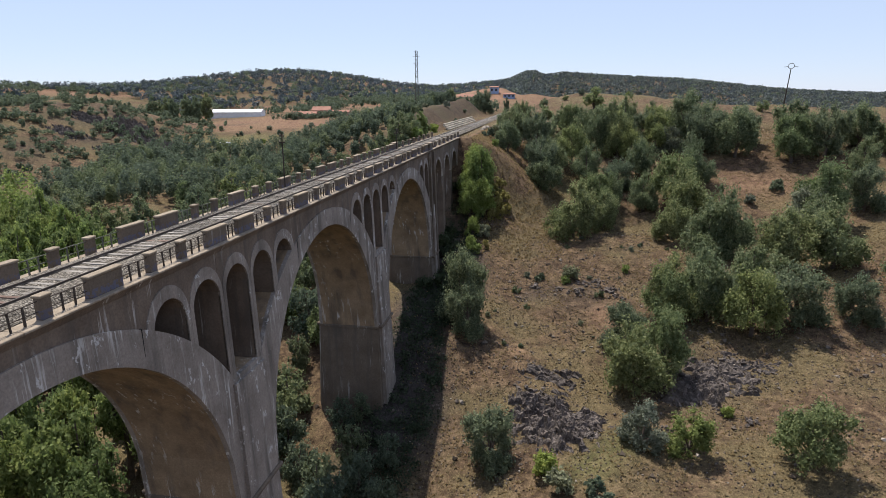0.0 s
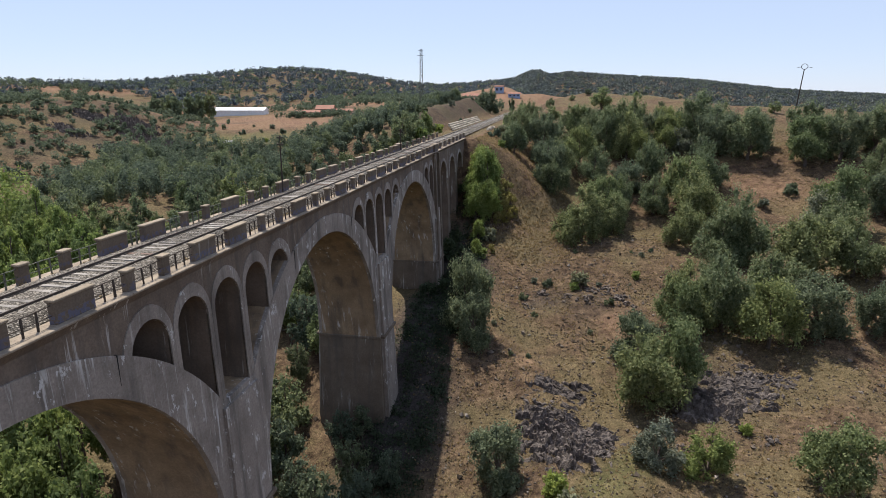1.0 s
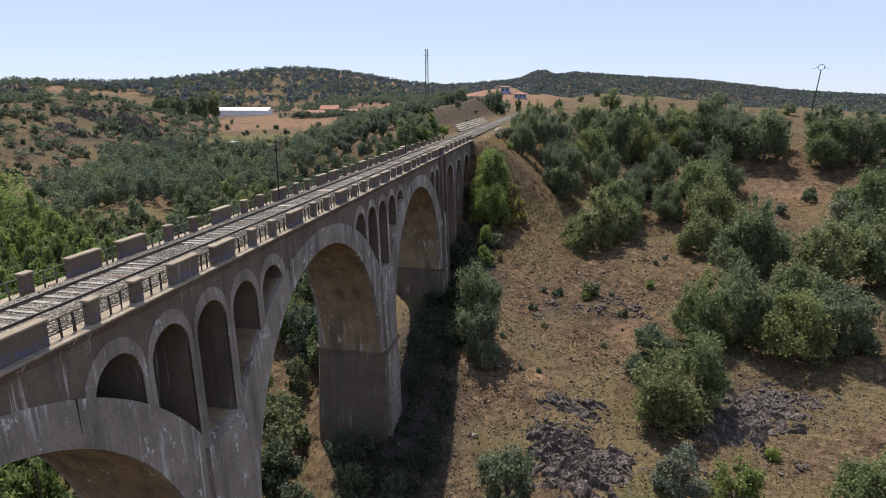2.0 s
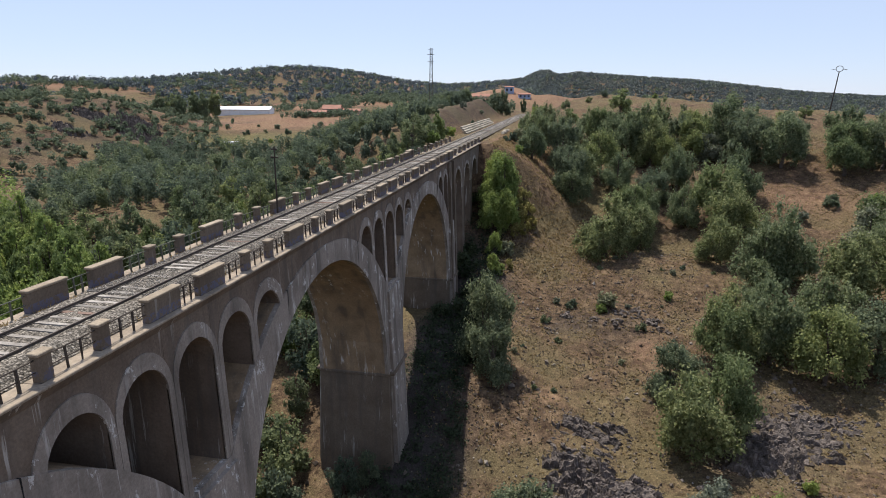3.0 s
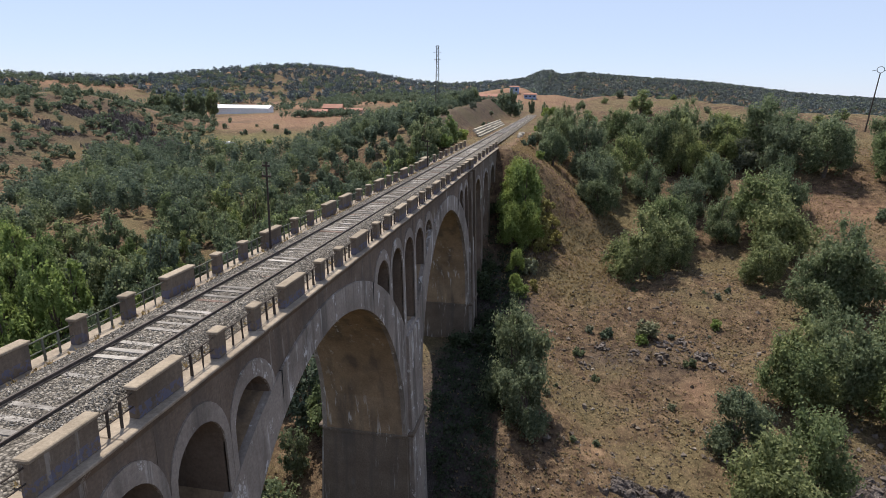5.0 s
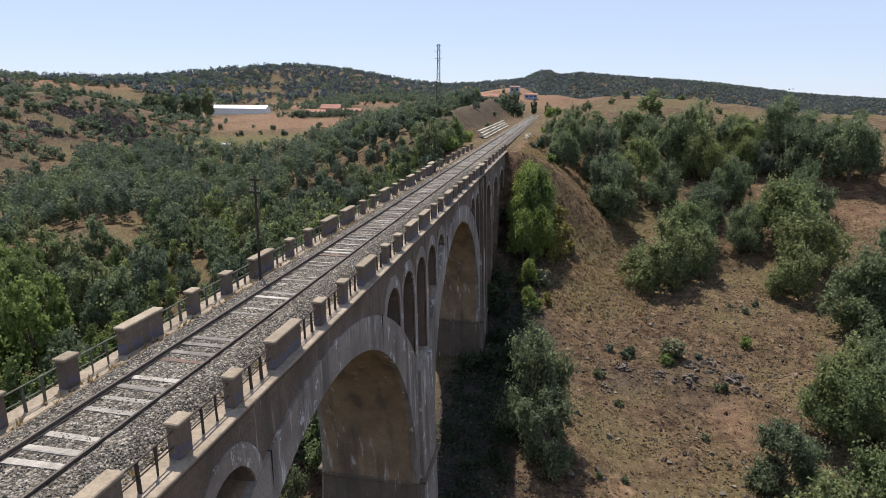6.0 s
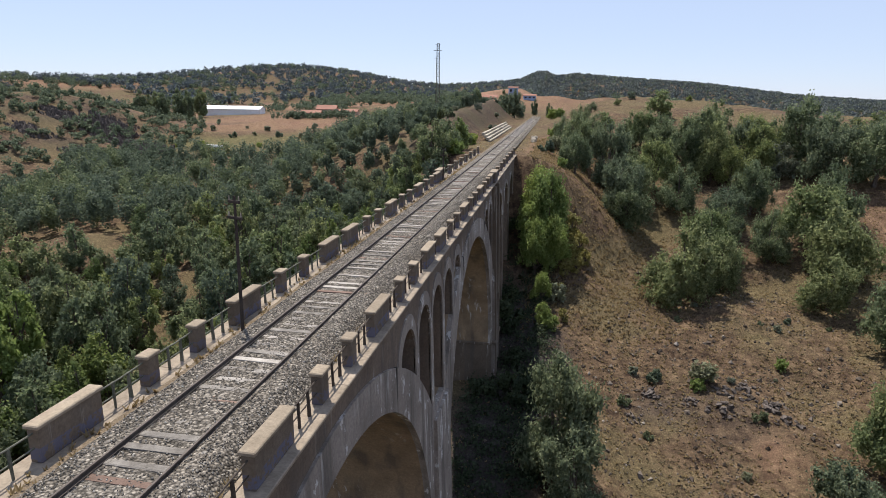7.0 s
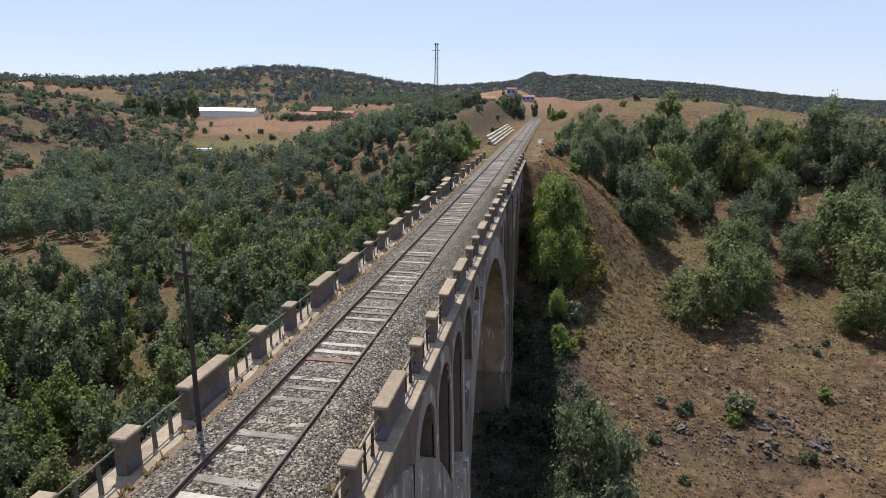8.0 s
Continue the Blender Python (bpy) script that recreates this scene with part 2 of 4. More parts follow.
FIELD_STONE = stone_material("field_stone", ((0.050, 0.040, 0.032), (0.115, 0.092, 0.074), (0.190, 0.160, 0.135), (0.33, 0.29, 0.25)))
BALLAST = ballast_material()
EARTH = earth_material()


# ---- shapes ----
def part(name, bm, mat, parent=None, label=""):
    """Links a bmesh as one mesh object, under a thing or a part where one is given."""
    me = bpy.data.meshes.new(name)
    bmesh.ops.recalc_face_normals(bm, faces=bm.faces)
    bm.to_mesh(me)
    bm.free()
    me.materials.append(mat)
    ob = new(name, me)
    if parent:
        ob.parent = parent
    if label:
        ob["label"] = label
    return ob


def pieces(name, verts, faces, mat, parent=None):
    me = bpy.data.meshes.new(name)
    me.from_pydata(verts, [], faces)
    me.materials.append(mat)
    ob = new(name, me)
    if parent:
        ob.parent = parent
    return ob


def add_box(bm, x0, x1, y0, y1, z0, z1, bevel=0.0, taper=0.0):
    g = bmesh.ops.create_cube(bm, size=1)
    for v in g["verts"]:
        s = 1 - taper if v.co.z > 0 else 1
        v.co = ((x0 + x1) / 2 + v.co.x * (x1 - x0) * s, (y0 + y1) / 2 + v.co.y * (y1 - y0) * s, (z0 + z1) / 2 + v.co.z * (z1 - z0))
    if bevel:
        bmesh.ops.bevel(bm, geom=list({e for v in g["verts"] for e in v.link_edges}), offset=bevel, segments=1, affect="EDGES")


def add_rod(bm, a, b, r0, r1=None, sides=6):
    a, b = Vector(a), Vector(b)
    r1 = r0 if r1 is None else r1
    q = (b - a).to_track_quat("Z", "Y")
    rings = [[bm.verts.new(p + q @ Vector((r * math.cos(k * 2 * math.pi / sides), r * math.sin(k * 2 * math.pi / sides), 0))) for k in range(sides)] for p, r in ((a, r0), (b, r1))]
    for k in range(sides):
        bm.faces.new((rings[0][k], rings[0][(k + 1) % sides], rings[1][(k + 1) % sides], rings[1][k]))
    bm.faces.new(rings[0][::-1]), bm.faces.new(rings[1])


def strip(bm, x0, x1, cols):
    """A solid between two x, given as columns (y, low, high); equal y's in turn make a step."""
    rows = [[bm.verts.new((x, y, z)) for x in (x0, x1) for z in (lo, hi)] for y, lo, hi in cols]
    for a, b in zip(rows, rows[1:]):
        if abs(a[0].co.y - b[0].co.y) < 1e-6:
            for i, j in ((0, 2), (1, 3)):
                if abs(a[i].co.z - b[i].co.z) > 1e-5:
                    bm.faces.new((a[i], b[i], b[j], a[j]))
            continue
        for i, j in ((0, 1), (2, 3), (0, 2), (1, 3)):
            bm.faces.new((a[i], b[i], b[j], a[j]))
    for r in (rows[0], rows[-1]):
        bm.faces.new((r[0], r[1], r[3], r[2]))


# ---- ground ----
def smooth(v, a, b):
    t = np.clip((v - a) / (b - a), 0, 1)
    return t * t * (3 - 2 * t)
def ground_z(x, y):
    right = np.interp(y, [-140, -80, -40, 0, 25, 50, 70, 90, 108, 123, 150, 175, 195, 230, 300, 400, 800], [4, -4, -20, -25.5, -25.5, -20.5, -17.8, -11.6, -6.2, -2.8, 2, 4.5, 5.6, 3.6, 0, -6, -26])
    axis = np.interp(y, [-140, -90, -76, -60, -30, 0, 7, 12, 17, 22, 27, 35, 46, 62, 74, 80, 110, 400], [0, -0.8, -1, -12, -24, -28.6, -28.8, -28, -26.4, -24.4, -22.4, -20.8, -20.2, -16.5, -9, -0.8, -0.7, 0])
    left = np.interp(y, [-140, -80, -40, 0, 25, 40, 60, 80, 110, 150, 200, 250, 310, 500], [4, -6, -20, -25, -23, -19.5, -14.5, -13, -11.5, -8.5, -5, -1.5, 0, 5])
    z = np.where(x > 0, axis + (right - axis) * smooth(x, 4, 24), axis + (left - axis) * smooth(-x, 4, 26))
    z = z + 5.0 * smooth(x, 40, 110) * (1 - smooth(y, 60, 130)) - 17 * smooth(x, 32, 140) * smooth(y, 125, 205)
    z = z + 18 * smooth(-x, 118, 185) * smooth(y, 60, 130) * (1 - smooth(y, 192, 250))
    z = z + 2.5 * np.exp(-(((x + 62) / 9) ** 2 + ((y - 68) / 8) ** 2))
    z = z + (9.0 * smooth(-x, 5.0, 15) * (1 - smooth(-x, 26, 60)) + 0.6 * smooth(x, 5.5, 12) * (1 - smooth(x, 15, 40))) * smooth(y, 94, 118) * (1 - smooth(y, 195, 245))
    z = z + 8.5 * np.exp(-(((x + 28) / 42) ** 2 + ((y - 440) / 45) ** 2)) + 11 * np.exp(-(((x - 38) / 34) ** 2 + ((y - 425) / 45) ** 2))
    return z


def ridge(x, y):
    """Far hills: the height of the skyline by its bearing from the viaduct."""
    az, d = np.degrees(np.arctan2(x - 21, y + 41)), np.hypot(x - 21, y + 41)
    up = np.interp(az, [-60, -45, -40, -35, -32, -27.6, -23.4, -19.5, -14.6, -11.5, -7.5, -4.5, -3, 0.5, 5, 10, 14, 18, 24.5, 45], [2.4, 2.45, 2.1, 2.15, 2.4, 2.85, 2.85, 2.4, 1.4, 1.0, 1.1, 1.3, 1.9, 1.68, 1.2, 0.72, 0.12, -0.5, -1.05, -1.3])
    far = np.interp(az, [-60, -42, -30, -20, -12, -6, 60], [650, 700, 900, 950, 1100, 1300, 1500])
    crest = 1.5 + far * np.tan(np.radians(up))
    return crest - 0.045 * np.maximum(0, d - far), smooth(d, far * 0.52, far)


def land(x, y):
    z = ground_z(x, y)
    crest, w = ridge(x, y)
    return z + (crest - z) * w


def height(x, y):
    return float(land(np.array(float(x)), np.array(float(y))))


def axis_samples(lo, hi, centre, fine, reach):
    pts = [centre]
    for s in (1, -1):
        p, step = centre, fine
        while lo < p < hi:
            if abs(p - centre) > reach:
                step *= 1.1
            p += s * step
            pts.append(max(lo, min(hi, p)))
    return np.array(sorted(set(pts)))


# The surroundings have a survey grid of their own; these set it against the viaduct, the near slopes and the far hills each by their own turn.
NEAR = Matrix.Translation((-0.177, 0.356, -0.399)) @ Euler((radians(0.15), radians(-2.51), radians(-0.35))).to_matrix().to_4x4() @ Matrix.Scale(1.0168, 4)
FAR = Matrix.Translation((15.685, -26.681, 7.97)) @ Euler((radians(0.24), radians(-1.95), radians(-0.58))).to_matrix().to_4x4() @ Matrix.Scale(1.0168, 4) @ Matrix.Translation((-16.034, 26.448, -7.639))


def site(x, y, z):
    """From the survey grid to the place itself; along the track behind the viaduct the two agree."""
    p = np.stack([np.asarray(v, float) for v in (x, y, z)], -1)
    one = np.concatenate([p, np.ones(p.shape[:-1] + (1,))], -1)
    near, far = ((one @ np.array(m).T)[..., :3] for m in (NEAR, FAR))
    w = smooth(np.hypot(p[..., 0] - 15, p[..., 1] + 20), 90, 200)[..., None]
    free = 1 - (1 - smooth(np.abs(p[..., 0]), 5, 28)) * smooth(p[..., 1], 55, 85)
    return p + (near + (far - near) * w - p) * free[..., None]


def set_down(x, y, z):
    return Vector(site(x, y, z).tolist())


def settle(verts):
    v = np.array(verts, float)
    return site(v[:, 0], v[:, 1], v[:, 2]).tolist()


def upright(x, y, z):
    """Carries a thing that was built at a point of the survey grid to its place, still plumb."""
    return Matrix.Translation(set_down(x, y, z)) @ Matrix.Translation((-x, -y, -z))


gx = axis_samples(-3500, 3500, 22, 0.7, 62)
gy = axis_samples(-1500, 4500, 48, 0.7, 62)
GX, GY = np.meshgrid(gx, gy)
GZ = land(GX, GY)
near = 1 - smooth(np.hypot(GX - 10, GY - 50), 150, 330)


def relief(x, y):
    p = Vector((x, y, 0))
    clear = min(1, max(0, (abs(x) - 4) / 6)) if y > 66 or y < -55 else 1
    return clear * (1.1 * noise.noise(p / 11) + 0.4 * noise.noise(p / 3.7) + 0.16 * noise.noise(p / 1.3))


for i in range(GZ.shape[0]):
    for j in range(GZ.shape[1]):
        if near[i, j] > 0:
            GZ[i, j] += near[i, j] * relief(GX[i, j], GY[i, j])


GROUND = GZ.tolist()
GXS, GYS = gx.tolist(), gy.tolist()


def on_ground(x, y):
    """Height of the ground sheet under a point."""
    i = min(max(int(np.searchsorted(gx, x)) - 1, 0), len(GXS) - 2)
    j = min(max(int(np.searchsorted(gy, y)) - 1, 0), len(GYS) - 2)
    u, v = (x - GXS[i]) / (GXS[i + 1] - GXS[i]), (y - GYS[j]) / (GYS[j + 1] - GYS[j])
    a, b = GROUND[j], GROUND[j + 1]
    return (a[i] * (1 - u) + a[i + 1] * u) * (1 - v) + (b[i] * (1 - u) + b[i + 1] * u) * v


zone = np.zeros((*GX.shape, 4))
zone[..., 3] = 1
wob = np.array([[noise.noise(Vector((x / 14, y / 14, 3))) for x in gx] for y in gy])
wide = np.array([[noise.noise(Vector((x / 160, y / 160, 7))) for x in gx] for y in gy])
# green meadow by the stream, in front of the ploughed field
zone[..., 0] = 0.6 * smooth(GY + 12 * wob, 150, 175) * (1 - smooth(GY + 12 * wob, 192, 208)) * smooth(-GX, 62, 80) * (1 - smooth(-GX, 118, 135))
zone[..., 0] += 0.5 * smooth(wob, 0.1, 0.5) * smooth(GX, 18, 26) * (1 - smooth(GX, 55, 65)) * smooth(GY, 50, 60) * (1 - smooth(GY, 78, 95))
# red soil: field, bank at the end of the viaduct, far slopes, patches by the outcrops
zone[..., 1] = 0.55 * smooth(GY + 8 * wob, 205, 218) * (1 - smooth(GY, 300, 330)) * smooth(-GX, 60, 75) * (1 - smooth(-GX, 150, 170))
zone[..., 1] += 0.5 * smooth(GX + 3 * wob, 4, 6) * (1 - smooth(GX + 6 * wob, 13, 20)) * smooth(GY, 74, 84) * (1 - smooth(GY, 112, 135))
zone[..., 1] += 0.7 * np.exp(-(((GX + 25) / 60) ** 2 + ((GY - 415) / 60) ** 2))
zone[..., 1] += 0.7 * smooth(wide + 0.3 * wob, 0.05, 0.3) * smooth(np.hypot(GX, GY), 230, 330) * (1 - 0.85 * smooth(GX, -60, 60))
for px, py, pr in ((20.5, 24, 2.6), (16.5, 29, 1.6), (9, 76, 4), (27.5, 40, 2.2), (60, 90, 9)):
    zone[..., 1] += 0.6 * np.exp(-(((GX - px) / pr) ** 2 + ((GY - py) / pr) ** 2)) * smooth(wob, -0.5, 0.2)
# grey scree: rocky slope, cutting, dry stream bed with the viaduct's shade in its tone
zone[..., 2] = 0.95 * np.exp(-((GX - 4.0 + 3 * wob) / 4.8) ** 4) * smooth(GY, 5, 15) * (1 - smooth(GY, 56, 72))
zone[..., 2] += 0.55 * smooth(wob, -0.1, 0.3) * smooth(-GX, 122, 135) * (1 - smooth(-GX, 190, 215)) * smooth(GY, 110, 130) * (1 - smooth(GY, 230, 260))
zone[..., 2] += 0.4 * smooth(-GX, 7, 9) * (1 - smooth(-GX, 22, 27)) * smooth(GY, 98, 112) * (1 - smooth(GY, 200, 225))
for px, py, pr in ((20.5, 17, 4.5), (39, 26, 5.5), (26, 47, 5), (18, 46, 2.5), (34, 23, 3)):
    zone[..., 2] += 0.55 * np.exp(-(((GX - px) / pr) ** 2 + ((GY - py) / pr) ** 2)) * smooth(wob, -0.4, 0.3)
# yellow-green grass in the hollow by the rocks
for px, py, pr in ((27.5, 12.5, 3.2), (24, 8, 3.0)):
    zone[..., 0] += 0.7 * np.exp(-(((GX - px) / pr) ** 2 + ((GY - py) / pr) ** 2)) * smooth(wob, -0.5, 0.1)
zone = np.clip(zone, 0, 1)
me = bpy.data.meshes.new("ground")
ny, nx = GX.shape
idx = np.arange(nx * ny).reshape(ny, nx)
quads = np.stack([idx[:-1, :-1], idx[:-1, 1:], idx[1:, 1:], idx[1:, :-1]], -1).reshape(-1, 4)
me.from_pydata(site(GX, GY, GZ).reshape(-1, 3).tolist(), [], quads.tolist())
me.polygons.foreach_set("use_smooth", [True] * len(me.polygons))
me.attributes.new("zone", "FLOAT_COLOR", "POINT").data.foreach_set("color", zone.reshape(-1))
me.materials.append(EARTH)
ground = tagged(new("ground", me), "dry stony hillside with thin yellow grass", "ground", kind="structure")

# ---- viaduct ----
PERIOD, CROWN = 30.0, 5.62         # from pier to pier; crown of the middle arch
XR, XL = 2.75, -2.75               # faces of the spandrel walls at the crown
XC = (XR + XL) / 2
HALF, RISE, SPRING = 12.45, 13.6, -16.6
END = 80.4
viaduct = tagged(new("viaduct"), "old grey concrete railway viaduct with tall open-spandrel arches", "viaduct")


def batter(bm):
    """Sides lean in slightly towards the top."""
    for v in bm.verts:
        v.co.x = XC + (v.co.x - XC) * (1 + 0.0105 * max(0, -2 - v.co.z))


def intrados(d):
    d = abs(d)
    return SPRING if d >= HALF else SPRING + RISE * math.sqrt(1 - (d / HALF) ** 2)


def extrados(d):
    return max(-8.7, -1.62 - 16 + math.sqrt(16 ** 2 - d * d))


OPEN, STEP, OPEN_SPRING = 1.34, 3.32, -3.46


def opening(d):
    """Top of the small arch over d, counted from the crown, or None on a pillar."""
    for c in (PERIOD / 2 - 2 * STEP, PERIOD / 2 - STEP, PERIOD / 2):
        e = abs(abs(d) - c)
        if e < OPEN:
            return OPEN_SPRING + math.sqrt(OPEN ** 2 - e * e)
    return None


def span(c):
    ds = sorted([PERIOD / 2 * math.sin(k / 40 * math.pi / 2) for k in range(-40, 41)] + [-HALF, HALF])
    bm = bmesh.new()
    strip(bm, XL + 0.2, XR - 0.2, [(c + d, intrados(d), extrados(d)) for d in ds])
    batter(bm)
    part("arch_barrel", bm, SOFFIT, viaduct, "brown stained concrete soffit")
    for x0, x1 in ((XL - 0.1, XL + 0.2), (XR - 0.2, XR + 0.1)):
        bm = bmesh.new()
        strip(bm, x0, x1, [(c + d, intrados(d) - 0.03, extrados(d) + 0.02) for d in ds])
        batter(bm)
        part("arch_ring", bm, RING, viaduct, "pale concrete ring with lime runs")
    bm = bmesh.new()
    cols, edges = [], sorted({s * (PERIOD / 2 - o + w) for s in (1, -1) for o in (0, STEP, 2 * STEP) for w in (-OPEN, OPEN)})
    ds = sorted({round(PERIOD / 2 * k / 120, 4) for k in range(-120, 121)} | {e for e in edges if abs(e) < PERIOD / 2})
    for d in ds:
        lo, hi = extrados(d) - 0.05, -0.8
        if d in edges:
            before, after = opening(d - 1e-3), opening(d + 1e-3)
            cols.append((c + d, lo if before is None else OPEN_SPRING, hi))
            cols.append((c + d, lo if after is None else OPEN_SPRING, hi))
        else:
            o = opening(d)
            cols.append((c + d, lo if o is None else o, hi))
    strip(bm, XL, XR, cols)
    batter(bm)
    part("spandrel_wall", bm, WALL, viaduct)
    for d in (-6.1, 6.1):
        for x in (XR + 0.0, XL - 0.165):
            bm = bmesh.new()
            add_box(bm, x, x + 0.165, c + d - 0.014, c + d + 0.014, intrados(d) - 0.04, extrados(d) + 0.04)
            part("expansion_joint", bm, DARK, viaduct)


def rim(p, o):
    """The raised rim of a small arch, o metres from the pier's middle p, on both faces."""
    inner, outer = [], []
    crown_w = 0.7
    path = [(-OPEN, None)] + [(-OPEN * math.cos(a * math.pi / 14), OPEN * math.sin(a * math.pi / 14)) for a in range(15)] + [(OPEN, None)]
    for e, up in path:
        w = 0.52 if e * o > 0 and abs(o) > 1.5 * STEP else 0.31
        d = PERIOD / 2 - abs(o + e)
        if up is None:
            foot = extrados(d) + 0.01
            inner.append((p + o + e, foot))
            oo = math.copysign(OPEN + w, e)
            outer.append((p + o + oo, extrados(PERIOD / 2 - abs(o + oo)) + 0.01))
        else:
            inner.append((p + o + e, OPEN_SPRING + up))
            outer.append((p + o + e * (OPEN + w) / OPEN, OPEN_SPRING + up * (OPEN + crown_w) / OPEN))
    for x0, x1 in ((XR - 0.05, XR + 0.07), (XL - 0.07, XL + 0.05)):
        bm = bmesh.new()
        rows = [[bm.verts.new((x, *q)) for x in (x0, x1) for q in (i, t)] for i, t in zip(inner, outer)]
        for a, b in zip(rows, rows[1:]):
            for i, j in ((0, 1), (2, 3), (0, 2), (1, 3)):
                bm.faces.new((a[i], b[i], b[j], a[j]))
        batter(bm)
        part("arch_rim", bm, RING, viaduct)


def pier(y):
    bm = bmesh.new()
    rings = []
    for z, hy in ((-30, 2.95), (SPRING + 0.02, 2.48)):
        hx = (XR - XC) + 0.05
        rings.append([bm.verts.new((XC + sx * hx, y + sy * hy, z)) for sx, sy in ((-1, -1), (1, -1), (1, 1), (-1, 1))])
    for i in range(4):
        bm.faces.new((rings[0][i], rings[0][(i + 1) % 4], rings[1][(i + 1) % 4], rings[1][i]))
    bm.faces.new(rings[0]), bm.faces.new(rings[1])
    batter(bm)
    body = part("pier", bm, PIER, viaduct, "brown-grey concrete pier")
    for side in (-1, 1):
        bm = bmesh.new()
        add_box(bm, -0.5, 0.5, -2.0, 2.0, -30, -9.0)
        for v in bm.verts:
            if v.co.z > -20:
                v.co.x *= 0.5
                v.co.y *= 0.95
            v.co.x += XC + side * ((XR - XC) * (1 + 0.0105 * max(0, -2 - v.co.z)) + 0.05)
            v.co.y += y
        part("buttress", bm, RING, body)
    bm = bmesh.new()
    hx = (XR - XC) * 1.154 + 0.16
    add_box(bm, XC - hx, XC + hx, y - 2.6, y + 2.6, SPRING - 0.3, SPRING - 0.02, 0.05)
    part("cornice", bm, PIER, body)
    bm = bmesh.new()
    add_box(bm, XC - hx - 0.42, XC + hx + 0.42, y - 2.3, y + 2.3, SPRING - 0.3, SPRING + 0.0, 0.08)
    part("cornice", bm, PIER, body)


SPANS = [CROWN + k * PERIOD for k in (-2, -1, 0, 1)]
for c in SPANS:
    span(c)
    pier(c + PERIOD / 2)
    for o in (-2 * STEP, -STEP, 0, STEP, 2 * STEP):
        if c + PERIOD / 2 + o < 50.5:
            rim(c + PERIOD / 2, o)

# tall pilasters on the last pier
LAST = CROWN + 1.5 * PERIOD
for x, s in ((XR, 1), (XL, -1)):
    for y in (LAST - 1.85, LAST + 0.95):
        bm = bmesh.new()
        add_box(bm, x - 0.1 if s > 0 else x - 0.42, x + 0.42 if s > 0 else x + 0.1, y, y + 0.9, -28, -0.82, 0.03)
        batter(bm)
        part("pilaster", bm, PIER, viaduct)

# approach arches and abutment
centres, R, FOOT = (57.0, 65.3, 73.6), 3.1, -5.7
for c, y0, y1 in zip(centres, (LAST, 61.15, 69.45), (61.15, 69.45, END)):
    bm = bmesh.new()
    cols = [(y0, -22, -0.8), (c - R, -22, -0.8), (c - R, FOOT, -0.8)]
    cols += [(c - R * math.cos(a * math.pi / 30), FOOT + R * math.sin(a * math.pi / 30), -0.8) for a in range(1, 30)]
    cols += [(c + R, FOOT, -0.8), (c + R, -22, -0.8), (y1, -22, -0.8)]
    strip(bm, XL, XR, cols)
    batter(bm)
    part("approach_arch", bm, WALL, viaduct)
for c in centres:
    for x0, x1 in ((XR - 0.05, XR + 0.08),):
        bm = bmesh.new()
        arc = [(math.cos(a * math.pi / 16), math.sin(a * math.pi / 16)) for a in range(17)]
        rows = [[bm.verts.new((x, c - r * q[0], FOOT + r * q[1])) for x in (x0, x1) for r in (R - 0.02, R + 0.45)] for q in arc]
        for a, b in zip(rows, rows[1:]):
            for i, j in ((0, 1), (2, 3), (0, 2), (1, 3)):
                bm.faces.new((a[i], b[i], b[j], a[j]))
        batter(bm)
        part("arch_rim", bm, RING, viaduct)

# deck slab and edge sills
START = -62.0
bm = bmesh.new()
add_box(bm, -2.02, 2.02, START, END, -0.8, -0.66)
part("deck_slab", bm, WALL, viaduct)
for x in (-3.06, 2.04):
    y = START
    while y < END:
        bm = bmesh.new()
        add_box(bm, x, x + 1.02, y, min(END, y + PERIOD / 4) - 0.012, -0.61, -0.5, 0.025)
        part("sill", bm, SILL, viaduct, "pale concrete edge sill with sunlight in its colour")
        bm = bmesh.new()
        inner, outer = (x + 0.05, x + 0.95) if x > 0 else (x + 0.07, x + 0.97)
        add_box(bm, inner, outer, y, min(END, y + PERIOD / 4), -0.98, -0.61)
        for v in bm.verts:
            if v.co.z < -0.9:
                v.co.x *= 0.925
        part("corbel", bm, WALL, viaduct)
        y += PERIOD / 4

# parapets: long blocks, short posts, iron railings between them
SIDES = (((2.46, 2.77), IRON), ((-2.77, -2.46), PAINTED_IRON))


def parapet(x0, x1, y0, y1, tall=0.0, out=0.0):
    long = y1 - y0 > 1
    bm = bmesh.new()
    add_box(bm, x0 - (out if x0 < 0 else 0), x1 + (out if x0 > 0 else 0), y0, y1, -0.5, 0.35 + tall, 0.02)
    ob = part("parapet_block" if long else "parapet_post", bm, BLOCK if long else POST, viaduct)
    bm = bmesh.new()
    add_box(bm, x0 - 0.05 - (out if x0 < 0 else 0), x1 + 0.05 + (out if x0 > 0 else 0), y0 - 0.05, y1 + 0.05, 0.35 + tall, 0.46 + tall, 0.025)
    part("cap", bm, CAP, ob, "weathered cap stone with sunlight in its pale colour")


